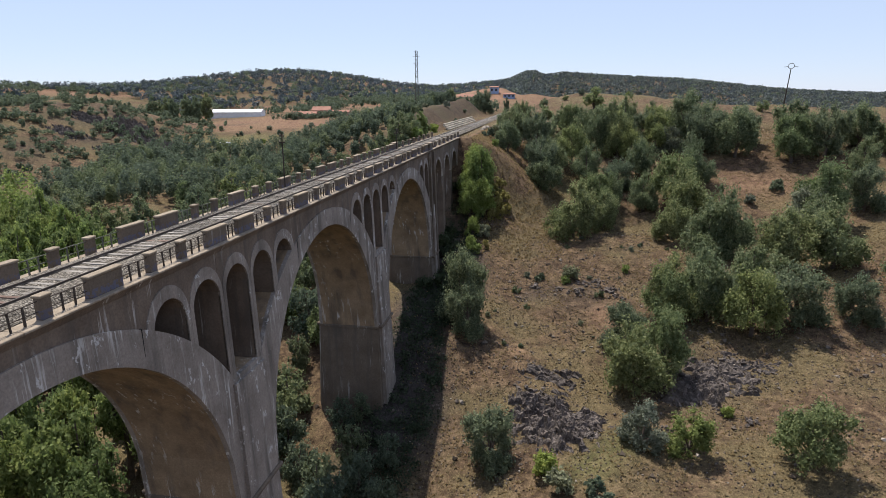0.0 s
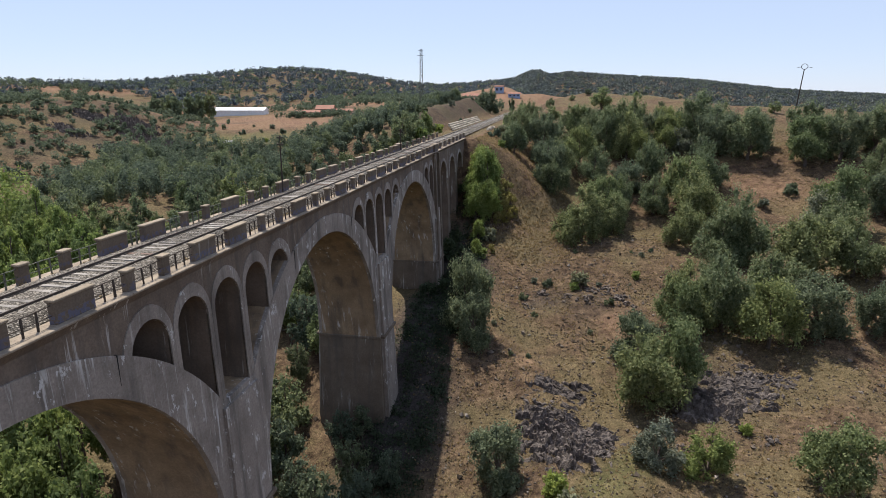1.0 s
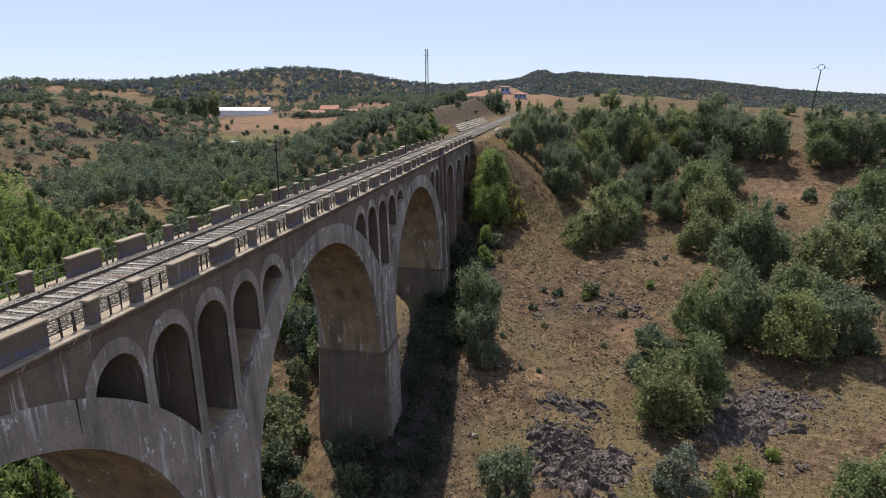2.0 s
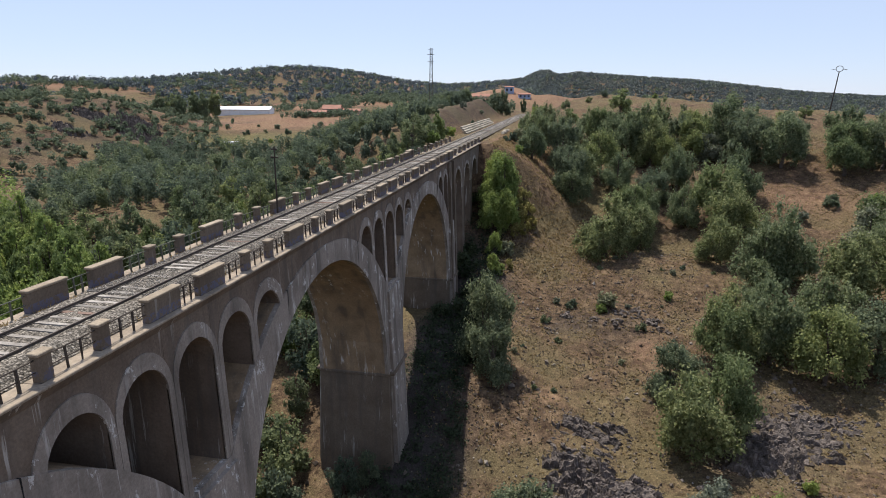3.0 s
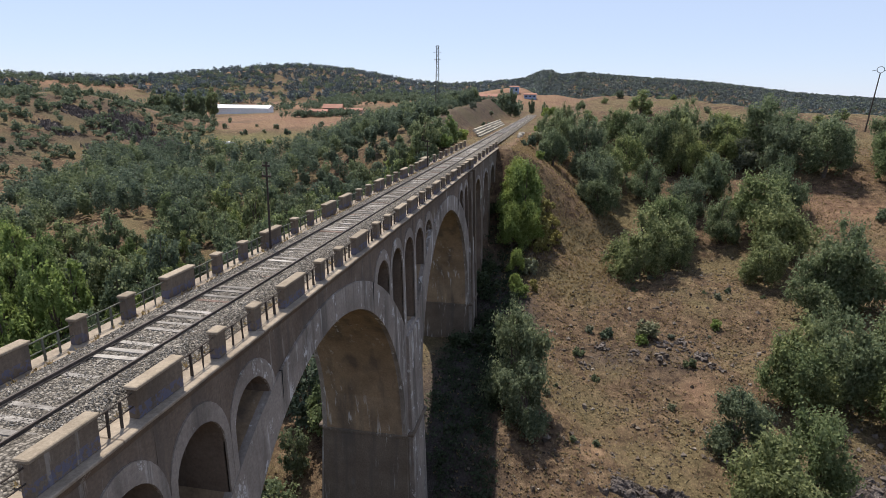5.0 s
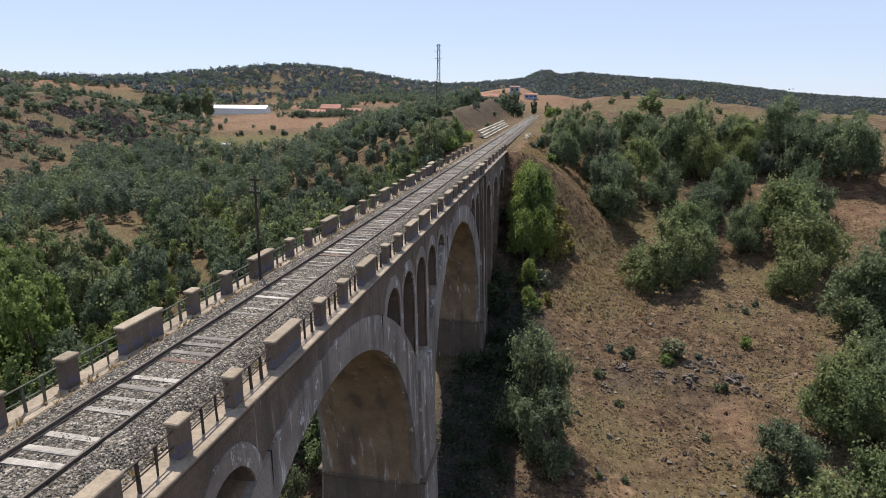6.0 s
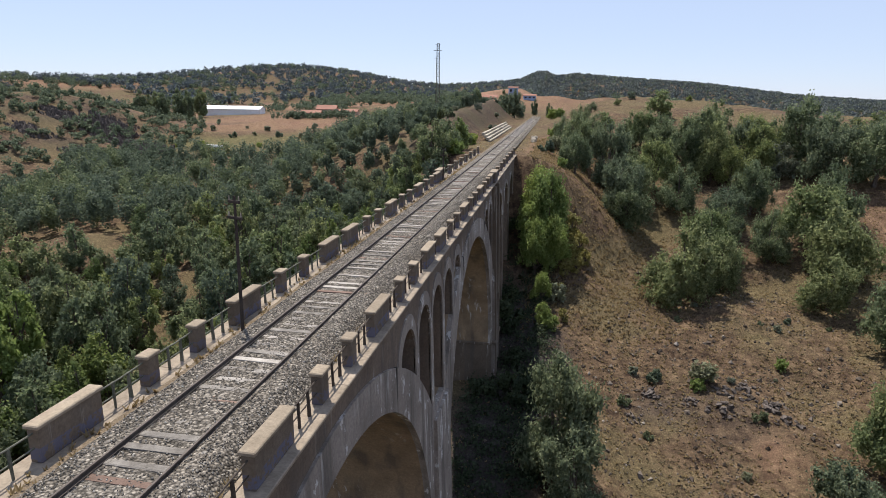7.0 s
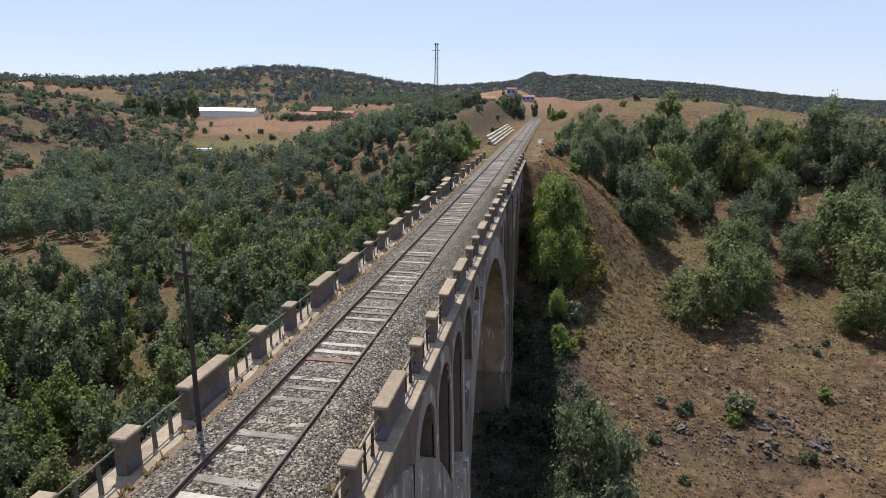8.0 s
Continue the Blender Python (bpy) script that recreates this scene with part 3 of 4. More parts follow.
def railing(x, y0, y1, mat, rng):
    bm = bmesh.new()
    sag = rng.uniform(-0.03, 0.02)
    add_rod(bm, (x, y0, 0.24), (x + rng.uniform(-0.02, 0.02), (y0 + y1) / 2, 0.24 + sag), 0.024)
    add_rod(bm, (x, (y0 + y1) / 2, 0.24 + sag), (x, y1, 0.24), 0.024)
    top = part("railing", bm, mat, viaduct)
    bm = bmesh.new()
    add_rod(bm, (x, y0, -0.14), (x, y1, -0.14 + rng.uniform(-0.03, 0.02)), 0.02)
    part("mid_rail", bm, mat, top)
    n = 2 if y1 - y0 > 1.2 else 1
    for k in range(n):
        y = y0 + (y1 - y0) * (k + 1) / (n + 1)
        bm = bmesh.new()
        add_box(bm, x - 0.03, x + 0.03, y - 0.03, y + 0.03, -0.5, 0.25)
        for v in bm.verts:
            if v.co.z < 0:
                v.co.x += rng.uniform(-0.02, 0.05)
        part("stanchion", bm, mat, top)


rng = random.Random(11)
for (x0, x1), mat in SIDES:
    stones = []
    for c in SPANS:
        p = c - PERIOD / 2 + 0.18
        stones += [(p + y, p + y + 2.0) for y in (0.67, 9.55, 18.35)]
        stones += [(p + y, p + y + 0.52) for y in (4.57, 7.06, 13.39, 15.87, 22.25, 24.72)]
        stones.append((p + 27.27, p + 29.27) if c < SPANS[-1] else (47.1, 49.25))
    stones.append((49.25, 51.6))
    stones += [(55.2 + 4.12 * k, 55.7 + 4.12 * k) for k in range(7)]
    stones = sorted(q for q in stones if -48 < q[0] < END)
    for a, b in stones:
        big = a == 49.25
        parapet(x0, x1, a, b, 0.12 if big else 0.0, 0.24 if big else 0.0)
    for (a0, a1), (b0, b1) in zip(stones, stones[1:]):
        if b0 - a1 > 0.1:
            railing((x0 + x1) / 2, a1, b0, mat, rng)

# ---- track ----
def bed_profile(x):
    a = abs(x - 0.07)
    z = -0.15 if a < 0.8 else -0.10
    return z - 0.37 * float(smooth(a, 1.45, 2.1))


bx = [-2.16 + 0.135 * k for k in range(33)]
by = [-48 + 0.3 * k for k in range(420)] + [78 + 2 * k for k in range(82)]
verts = [(x, y, bed_profile(x) + 0.03 * noise.noise(Vector((x * 2, y * 2, 0))) + (0.02 * noise.noise(Vector((x * 6, y * 6, 4))))) for y in by for x in bx]
faces = [(j * 33 + i, j * 33 + i + 1, j * 33 + 34 + i, j * 33 + 33 + i) for j in range(len(by) - 1) for i in range(32)]
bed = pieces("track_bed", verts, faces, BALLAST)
bed.data.polygons.foreach_set("use_smooth", [True] * len(faces))
tagged(bed, "grey crushed stone ballast bed with dry soil edges", "ballast", kind="structure")

track = tagged(new("railway_track"), "disused single railway track with worn wooden sleepers", "railway track")
for x in (-0.76, 0.93):
    bm = bmesh.new()
    add_box(bm, x - 0.031, x + 0.031, -48, 240, -0.045, 0.0, 0.008)
    add_box(bm, x - 0.011, x + 0.011, -48, 240, -0.11, -0.04)
    add_box(bm, x - 0.07, x + 0.07, -48, 240, -0.122, -0.104)
    part("rail", bm, STEEL, track, "worn dark steel rail")
SLEEPERS = []
rng = random.Random(3)
for k in range(6):
    bm = bmesh.new()
    add_box(bm, -1.3, 1.3, -0.11, 0.11, -0.25, -0.105, 0.015)
    for v in bm.verts:
        v.co += Vector((rng.uniform(-0.04, 0.04), rng.uniform(-0.02, 0.02), rng.uniform(-0.012, 0.006)))
    me = bpy.data.meshes.new("sleeper")
    bm.to_mesh(me)
    bm.free()
    me.materials.append(RUST_SLEEPER if k == 5 else SLEEPER)
    SLEEPERS.append(me)
for k in range(236):
    s = new("sleeper", SLEEPERS[rng.randrange(6)])
    s.parent = track
    s.matrix_local = pose(0.07 + rng.uniform(-0.06, 0.06), -32 + 0.62 * k + rng.uniform(-0.05, 0.05), rng.uniform(-0.05, 0.003), 0, 0, rng.uniform(-1.5, 1.5))
bm = bmesh.new()
for k in range(150):
    add_box(bm, -1.23, 1.37, 114.5 + 0.62 * k, 114.74 + 0.62 * k, -0.25, -0.10)
far_sleepers = part("far_sleepers", bm, SLEEPER, track)
far_sleepers["kind"] = "stuff"

# loose ballast stones
rng = random.Random(8)
verts, faces = [], []
OCTA = [(1, 0, 0), (-1, 0, 0), (0, 1, 0), (0, -1, 0), (0, 0, 1), (0, 0, -1)]
OCTF = [(0, 2, 4), (2, 1, 4), (1, 3, 4), (3, 0, 4), (2, 0, 5), (1, 2, 5), (3, 1, 5), (0, 3, 5)]
for k in range(40000):
    y = -10 + 62 * rng.random() ** 1.4
    x = rng.uniform(-1.9, 2.0)
    if abs(abs(x - 0.07) - 0.86) < 0.09 or (abs(x - 0.07) < 1.35 and rng.random() < (0.62 if abs(x - 0.07) < 0.8 else 0.35)):
        continue
    r = rng.uniform(0.016, 0.036)
    z = bed_profile(x) + 0.012
    i = len(verts)
    q = Euler((rng.uniform(0, 6), rng.uniform(0, 6), rng.uniform(0, 6))).to_matrix()
    verts += [Vector((x, y, z)) + q @ (Vector(v) * r * rng.uniform(0.6, 1.25)) for v in OCTA]
    faces += [tuple(i + a for a in f) for f in OCTF]
loose = pieces("ballast_stones", verts, faces, STONE)
tagged(loose, "loose grey crushed ballast stones", "stones", kind="stuff")

# ---- trees ----
def leaf_quads(verts, faces, rng, p, size, out=None):
    """One spray of leaves; out: the way it faces, more or less."""
    d = Vector((rng.gauss(0, 0.65), rng.gauss(0, 0.65), rng.gauss(0.3, 0.65)))
    if out is not None:
        d += out * 0.7
    q = d.to_track_quat("Z", "Y").to_matrix() @ Matrix.Rotation(rng.uniform(0, 6.28), 3, "Z")
    s = size * rng.uniform(0.55, 1.3)
    i = len(verts)
    verts += [p + q @ Vector(v) * s for v in ((-0.55, -0.3, 0), (0.6, -0.25, 0.1), (0.05, 0.6, 0.06))]
    faces.append((i, i + 1, i + 2))


def tree(name, seed, high, wide, leaves, leaf, mat, low=0.28, slim=False):
    """A tree: crooked trunk, forking limbs, and leaves in uneven sprays round the limb ends."""
    rng = random.Random(seed)
    root = new(name)
    bm = bmesh.new()
    ends = []
    at, r = Vector((0, 0, -0.6)), 0.045 * high * (0.6 if slim else 1)
    fork = high * (low + 0.06)
    top = Vector((rng.uniform(-0.2, 0.2), rng.uniform(-0.2, 0.2), fork))
    mid = (at + top) / 2 + Vector((rng.uniform(-0.15, 0.15), rng.uniform(-0.15, 0.15), 0))
    add_rod(bm, at, mid, r, r * 0.85, 7)
    add_rod(bm, mid, top, r * 0.85, r * 0.7, 7)
    n = 6 if slim else 9
    lean = Vector((rng.uniform(-0.12, 0.12), rng.uniform(-0.12, 0.12), 0)) * wide
    for k in range(n):
        a = k * 2.4 + rng.uniform(-0.5, 0.5)
        level = rng.uniform(max(0.1, low), 0.8) if k else 0.85
        girth = math.sqrt(max(0.05, 1 - ((level - 0.42) / 0.6) ** 2))
        out = wide * (rng.uniform(0.35, 0.75) * girth if k else 0.05) * (0.8 if slim else 1)
        tip = lean * level + Vector((out * math.cos(a), out * math.sin(a), high * level))
        start = top if not slim else top.lerp(Vector((0, 0, high * 0.8)), k / n)
        bend = start.lerp(tip, 0.5) + Vector((rng.uniform(-0.3, 0.3), rng.uniform(-0.3, 0.3), rng.uniform(-0.1, 0.35)))
        add_rod(bm, start, bend, r * 0.45, r * 0.3, 4)
        add_rod(bm, bend, tip, r * 0.3, r * 0.14, 4)
        ends.append((tip, 1.0))
        for j in range(9):
            b = a + rng.uniform(-1.9, 1.9)
            base = bend.lerp(tip, rng.uniform(0.0, 0.9))
            e = base + Vector((math.cos(b), math.sin(b), rng.uniform(-0.8, 0.8))) * wide * 0.45 * rng.uniform(0.3, 1.0) * (0.55 if slim else 1)
            e.z = max(high * low, min(high * 0.97, e.z))
            f = e.z / high
            reach = wide * 0.95 * math.sqrt(max(0.04, 1 - ((f - 0.42) / 0.62) ** 2))
            h = math.hypot(e.x, e.y)
            if h > reach:
                e.x, e.y = e.x * reach / h, e.y * reach / h
            if j < 2:
                add_rod(bm, base, e, r * 0.12, r * 0.05, 3)
            ends.append((e, rng.uniform(0.5, 1.1)))
    trunk = part("trunk", bm, BARK, root)
    verts, faces = [], []
    spread = wide * 0.17
    weights = [w for _, w in ends]
    for c, w in ends:
        for k in range(int(leaves * w / sum(weights))):
            d = Vector((rng.gauss(0, 1), rng.gauss(0, 1), rng.gauss(0.1, 1)))
            inner = k % 7 == 0
            d = d.normalized() * (rng.uniform(0.1, 0.55) if inner else rng.uniform(0.3, 1.45))
            d.z *= 1.25
            leaf_quads(verts, faces, rng, c + d * spread * (0.6 + 0.5 * w), leaf * (1.9 if inner else 1), d.normalized())
    crown = pieces("crown", verts, faces, mat, root)
    return root


def plant(proto, x, y, s, turn, label, category, group, tall=1.0):
    """A copy of a tree, scaled, with its foot in the ground."""
    t = copy_thing(proto, Matrix.Identity(4))
    t.matrix_basis = Matrix.Translation(set_down(x, y, on_ground(x, y) - 0.1)) @ pose(0, 0, 0, 0, 0, turn) @ Matrix.Diagonal((s, s, s * tall, 1))
    return tagged(t, label, category, group)


# pattern trees, set aside and removed at the end
OAKS = [tree("oak_tree", 20 + k, 5.7, 3.2, 11500, 0.182, (HILL_OAK, HILL_OAK, HILL_HOLM, HILL_LIGHT)[k], low=0.13) for k in range(4)]
FOREST = [tree("oak_tree", 40 + k, 5.6, 2.6, 3000, 0.25, (OAK, HILL_OAK, HOLM, HILL_LIGHT, LIGHT_OAK)[k], low=0.12) for k in range(5)]
SHRUBS = [tree("shrub", 60 + k, 1.6, 1.0, 800, 0.19, (HOLM, OLIVE, FRESH)[k], low=0.08) for k in range(3)]
DIM = tree("shrub", 65, 1.6, 1.0, 800, 0.17, SHADE_LEAF, low=0.08)
GREEN = tree("young_tree", 70, 5.6, 2.5, 9500, 0.18, FRESH, low=0.03)
YOUNG = tree("young_oak", 71, 4.6, 2.3, 5200, 0.17, LIGHT_OAK, low=0.05)
OLIVES = tree("holm_oak", 75, 5.0, 2.9, 7500, 0.20, OLIVE, low=0.05)
POPLAR = tree("poplar", 80, 7.0, 2.7, 3400, 0.36, OAK, low=0.05)
TALL = [tree("poplar", 90 + k, 7.2, 2.5, 3400 if k else 5500, 0.29 if k else 0.22, FRESH if k else LIGHT_OAK, low=0.2) for k in range(3)]
AUTUMN = tree("shrub", 82, 3.0, 1.2, 1300, 0.20, YELLOW, low=0.1)

rng = random.Random(21)
# oaks on the slope: x, y, crown radius
SLOPE = [(23.6, 67.5, 4.7), (28.5, 76, 3.6), (17.9, 86, 3.8), (11.5, 90, 2.9), (27, 112, 3.3), (34, 103, 3.6),
         (42.9, 107, 3.7), (52, 103, 4.8), (58, 99, 4.6), (43.6, 73, 4.6), (40, 66, 3.4), (67.8, 96, 4.6), (74.3, 96, 4.6),
         (81.8, 100, 4.8), (47, 58, 4.4), (20, 92, 3.4), (24, 98, 3.6), (33, 86, 3.4), (38, 92, 3.3), (48, 86, 3.6)]
LOWER = [(40.1, 39, 3.8), (44.5, 35.5, 3.6), (50, 37, 4.0), (53.5, 52, 4.2), (59.7, 51, 4.0), (29.5, 23.5, 4.0), (32.5, 26, 3.3), (57, 37, 2.9),
         (47, 44, 3.8), (36, 38.5, 3.4), (41, 46, 3.0), (64, 68, 4.2), (72, 72, 3.6), (66, 44, 4.0), (72, 52, 4.2), (61, 60, 3.6), (42.6, 10.2, 3.0), (14.9, 10.6, 3.0)]
STANDS = [(12, 99, 3.0), (15, 113, 2.8), (20.5, 101, 3.0), (24, 118, 3.2), (13, 122, 2.4), (30, 105, 3.4), (37, 117, 3.4), (9.6, 107, 2.0), (44, 118, 3.0),
          (17, 96, 3.8), (19, 83, 3.4), (31, 79, 2.8), (37, 78, 2.8), (43, 80, 4.6), (41, 109, 3.4), (50, 109, 4.8), (54, 110, 4.0), (44.2, 57, 4.0), (35.2, 37.4, 3.3), (29, 32, 2.8), (33, 106, 4.0),
          (29, 71, 3.2), (27, 91, 3.4), (37, 101, 3.2), (61, 106, 3.6), (70, 103, 4.0), (88, 96, 4.4), (78, 88, 3.0), (33, 113, 3.2)]
for k, (x, y, r) in enumerate(SLOPE + LOWER + STANDS):
    plant(OAKS[(k * 7 + k // 5) % 4], x, y, r / 2.95, k * 67, "dense green oak standing on the dry slope", "tree", "oaks on the slope", rng.uniform(1.1, 1.45) + (0.2 if 95 < y and x < 40 else 0))
# Oaks under the viaduct take the darker leaf pattern, which deepens the shade.
for k, (x, y, r) in enumerate(((-3, 7, 2.2), (0.2, 3.5, 2.4), (1.2, 10, 2.0), (3.6, 5, 2.2), (-1.2, 14.2, 1.7), (5, 9.5, 1.6), (-6, 11, 2.3), (2.6, 0, 2.5), (-5.5, 29, 2.0), (-7.5, 3, 2.6), (0.5, 15.6, 1.4), (6.5, 2.5, 1.8))):
    plant(FOREST[2], x, y, r / 2.7, k * 83, "shaded green oak under the viaduct", "tree", "oaks under the viaduct", 1.3)
for x, y, s, tall in ((8.9, 33.6, 1.12, 1.7), (10.1, 30.2, 0.98, 1.3)):
    plant(OAKS[2], x, y, s, 140 + 90 * x, "tall dark green oak at the edge of the viaduct's shade", "tree", "oaks on the slope", tall)
for x, y, r in ((28.9, 12.0, 2.4), (60.5, 66, 4.2), (46, 106, 3.5)):
    plant(OLIVES, x, y, r / 2.8, x * 9, "rounded grey-green holm oak on the slope", "tree", "holm oaks", 1.0)
plant(YOUNG, 33.0, 11.2, 1.12, 40, "young yellow-green oak on stony ground", "tree", "")
for x, y, s, tall in ((7.4, 70.5, 1.35, 1.5), (6.2, 66, 1.05, 1.35), (6.4, 73.5, 1.2, 1.35), (8.3, 67.4, 1.1, 1.25), (7.8, 74.6, 0.9, 1.4), (5.6, 69.2, 1.0, 1.3), (6.9, 61, 0.6, 1.2), (7.2, 56, 0.45, 1.2)):
    plant(GREEN, x, y, s, y * 31, "bright green young tree beside the viaduct", "tree", "young trees by the viaduct", tall)
for x, y, s in ((10.4, 70.3, 1.35), (11.4, 68.6, 1.0), (10.0, 66.5, 0.9), (9.4, 58, 0.6), (11.8, 72.4, 1.1), (12.6, 70.8, 0.8), (10.8, 74.5, 1.2), (9.2, 63.0, 0.7)):
    plant(AUTUMN, x, y, s, y * 17, "yellowing shrub on the bank", "shrub", "yellow shrubs")
# trees along the edge of the grassland above the slope
PLATEAU = [(16.7, 168, 1.8), (23, 170, 1.2), (28.4, 190, 1.5), (30.8, 146, 4.0), (43.8, 183, 1.2), (48, 153, 1.1), (51, 135.5, 1.3), (68.7, 135, 1.2),
           (73.4, 136, 1.9), (14, 111, 2.7), (22, 121, 3.2), (29, 122, 3.5), (37, 121, 3.3), (18, 131, 3.0), (47, 116, 3.6), (10.5, 140, 1.6), (62, 118, 3.6), (55, 122, 3.2)]
for k, (x, y, r) in enumerate(PLATEAU):
    plant(FOREST[k % 5], x, y, r / 2.6, k * 91, "small dark oak in dry golden grass", "tree", "oaks above the slope", 0.85)
# low shrubs on the open slope
BUSHES = [(18.5, 49.8, 0.9), (23.2, 49.6, 1.5), (22.4, 48.2, 0.9), (15.2, 45.5, 0.7), (16.5, 50.5, 0.6), (31.5, 53.5, 0.8), (27, 44.3, 0.7), (21.5, 4.6, 1.4), (20, 7.5, 1.5), (24.5, 3.5, 1.2),
          (9, 50, 0.9), (8, 55.5, 1.3), (8.6, 46, 0.8), (33, 60, 0.6), (38, 19, 0.8), (62, 84, 1.5), (56, 79, 1.2), (68, 82, 1.6), (50, 92, 1.0), (8.5, 62, 1.5), (9.5, 84, 1.0), (7, 96, 1.4), (8.5, 103, 1.7)]
for k, (x, y, s) in enumerate(BUSHES):
    plant(SHRUBS[k % 3], x, y, s, k * 50, "low green shrub on dry stony ground", "shrub", "shrubs on the slope")
for k in range(20):
    x, y = rng.uniform(11, 46), rng.uniform(28, 66)
    plant(SHRUBS[k % 2], x, y, rng.uniform(0.22, 0.5), k * 59, "tiny dark bush on dry stony ground", "shrub", "shrubs on the slope")
# Shrubs added beside the viaduct, their leaves coloured darker to deepen its shade.
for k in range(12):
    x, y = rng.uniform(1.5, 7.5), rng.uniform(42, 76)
    plant(DIM, x, y, rng.uniform(0.9, 2.0), k * 41, "added shrub with the viaduct's shade in its leaf colour", "shrub", "shrubs in the shade")
for k in range(9):
    x, y = -rng.uniform(6.5, 16), rng.uniform(101, 200)
    plant(SHRUBS[k % 2], x, y, rng.uniform(0.7, 1.5), k * 37, "low grey-green shrub on the cutting bank", "shrub", "shrubs on the cutting")
for x, y, s in ((-6.5, 82, 1.6), (-7.5, 88, 1.2), (6.5, 215, 2.4), (9, 206, 2.0), (8, 120, 1.6), (-6.8, 104, 1.4), (-5, 62, 2.0), (-4.6, 50, 1.5)):
    plant(SHRUBS[2], x, y, s, y * 13, "fresh green shrub beside the track", "shrub", "shrubs by the track")
plant(OAKS[2], -7.2, 221, 1.2, 30, "broad dark tree beside the track near the station", "tree", "trees at the station", 1.6)
for x, y, s in ((-14.4, 247, 0.95), (-1.5, 262, 0.6), (-30, 262, 0.7), (5, 236, 0.5)):
    plant(POPLAR, x, y, s, y * 7, "slender dark poplar near the station", "tree", "poplars at the station", 1.75)
for k in range(13):
    x, y = -203 + 2.2 * k + rng.uniform(-1.5, 1.5), 268 + rng.uniform(-5, 8) + k * 1.2
    plant(POPLAR, x, y, rng.uniform(0.95, 1.45), k * 40, "tall dark poplar beside the white shed", "tree", "poplars by the shed", 1.75)

for k in range(14):
    x, y = -rng.uniform(72, 118), rng.uniform(150, 222)
    plant(SHRUBS[k % 3], x, y, rng.uniform(0.8, 1.7), k * 71, "round green bush in the valley meadow", "shrub", "bushes in the meadow")

# the wood in the valley: nearest trees one by one, the rest together
spots = []
tries = 0
while len(spots) < 880 and tries < 40000:
    tries += 1
    x, y = rng.uniform(-118, -6.5), rng.uniform(-34, 225)
    if x > -9 and y < 60 and y > -30 and rng.random() < 0.5:
        continue
    if math.hypot((x + 63) / 11, (y - 67) / 8) < 1 or (x < -66 and y > 148) or x < -60 - y * 0.42:
        continue
    if (x > -19 and y > 94) or (x < -64 and y > 138) or (-48 < x < -12 and y < 4 and noise.noise(Vector((x / 7, y / 7, 4))) < 0.05):
        continue
    if (y < 34 and x < -22 and noise.noise(Vector((x / 9, y / 9, 2))) < -0.15) or abs(x + 14) + abs(y - 26) < 5:
        continue
    gap = 3.3 if y < 90 else 3.7
    if all((x - a) ** 2 + (y - b) ** 2 > gap * gap for a, b in spots):
        spots.append((x, y))
spots.sort(key=lambda q: math.hypot(q[0] + 5, q[1] - 20))
for k, (x, y) in enumerate(spots[:340]):
    s = rng.uniform(0.6, 1.2) * (0.75 if y > 92 and x > -40 else 1)
    if y < 26 - 0.55 * (x + 20) and x < -10 and (x < -42 or y < 12):
        plant(TALL[0 if y < 10 and x > -42 else rng.randrange(3)], x, y, 0.75 + 0.3 * s, rng.uniform(0, 360), "tall bright green poplar on the valley floor", "tree", "poplar grove", rng.uniform(1.5, 1.8))
        continue
    plant(FOREST[rng.randrange(5)], x, y, s, rng.uniform(0, 360), "leafy green oak in the valley wood", "tree", "valley wood", rng.uniform(1.05, 1.45))


LEAF = np.array([(-0.55, -0.3, 0.0), (0.6, -0.25, 0.1), (0.05, 0.6, 0.06)])


def unit(v):
    return v / np.linalg.norm(v, axis=-1, keepdims=True)


def wood(name, places, mat, leaves, label):
    """Far trees joined into one: each a ragged clump of five lobes of leaf sprays."""
    r = np.random.default_rng(len(places))
    p = np.array(places, float)[:, None, :]
    n = len(places)
    w, h, leaf = p[..., 3:4], p[..., 4:5], p[..., 5:6]
    lobe = np.concatenate([r.normal(0, 0.38, (n, 5, 2)) * w, h * r.uniform(0.35, 0.9, (n, 5, 1))], -1)
    girth = r.uniform(0.35, 0.6, (n, 5, 1))
    pick = np.arange(leaves) % 5
    d = unit(r.normal(0, 1, (n, leaves, 3)) * (1, 1, 0.8)) * r.uniform(0.6, 1.05, (n, leaves, 1))
    centre = p[..., :3] + lobe[:, pick] + d * np.concatenate([w * girth[:, pick], w * girth[:, pick], np.broadcast_to(h * 0.28, (n, leaves, 1))], -1)
    face = unit(r.normal(0, 0.65, (n, leaves, 3)) + (0, 0, 0.3) + 0.7 * d)
    side = unit(np.cross(face, r.normal(0, 1, (n, leaves, 3))))
    axes = np.stack([side, np.cross(face, side), face], -2)
    corner = np.einsum("kc,nlcx->nlkx", LEAF, axes) * (leaf * r.uniform(0.55, 1.3, (n, leaves, 1)))[..., None, :]
    verts = (centre[..., None, :] + corner).reshape(-1, 3)
    faces = np.arange(len(verts)).reshape(-1, 3).tolist()
    return tagged(pieces(name, settle(verts), faces, mat), label, "wood", kind="stuff")


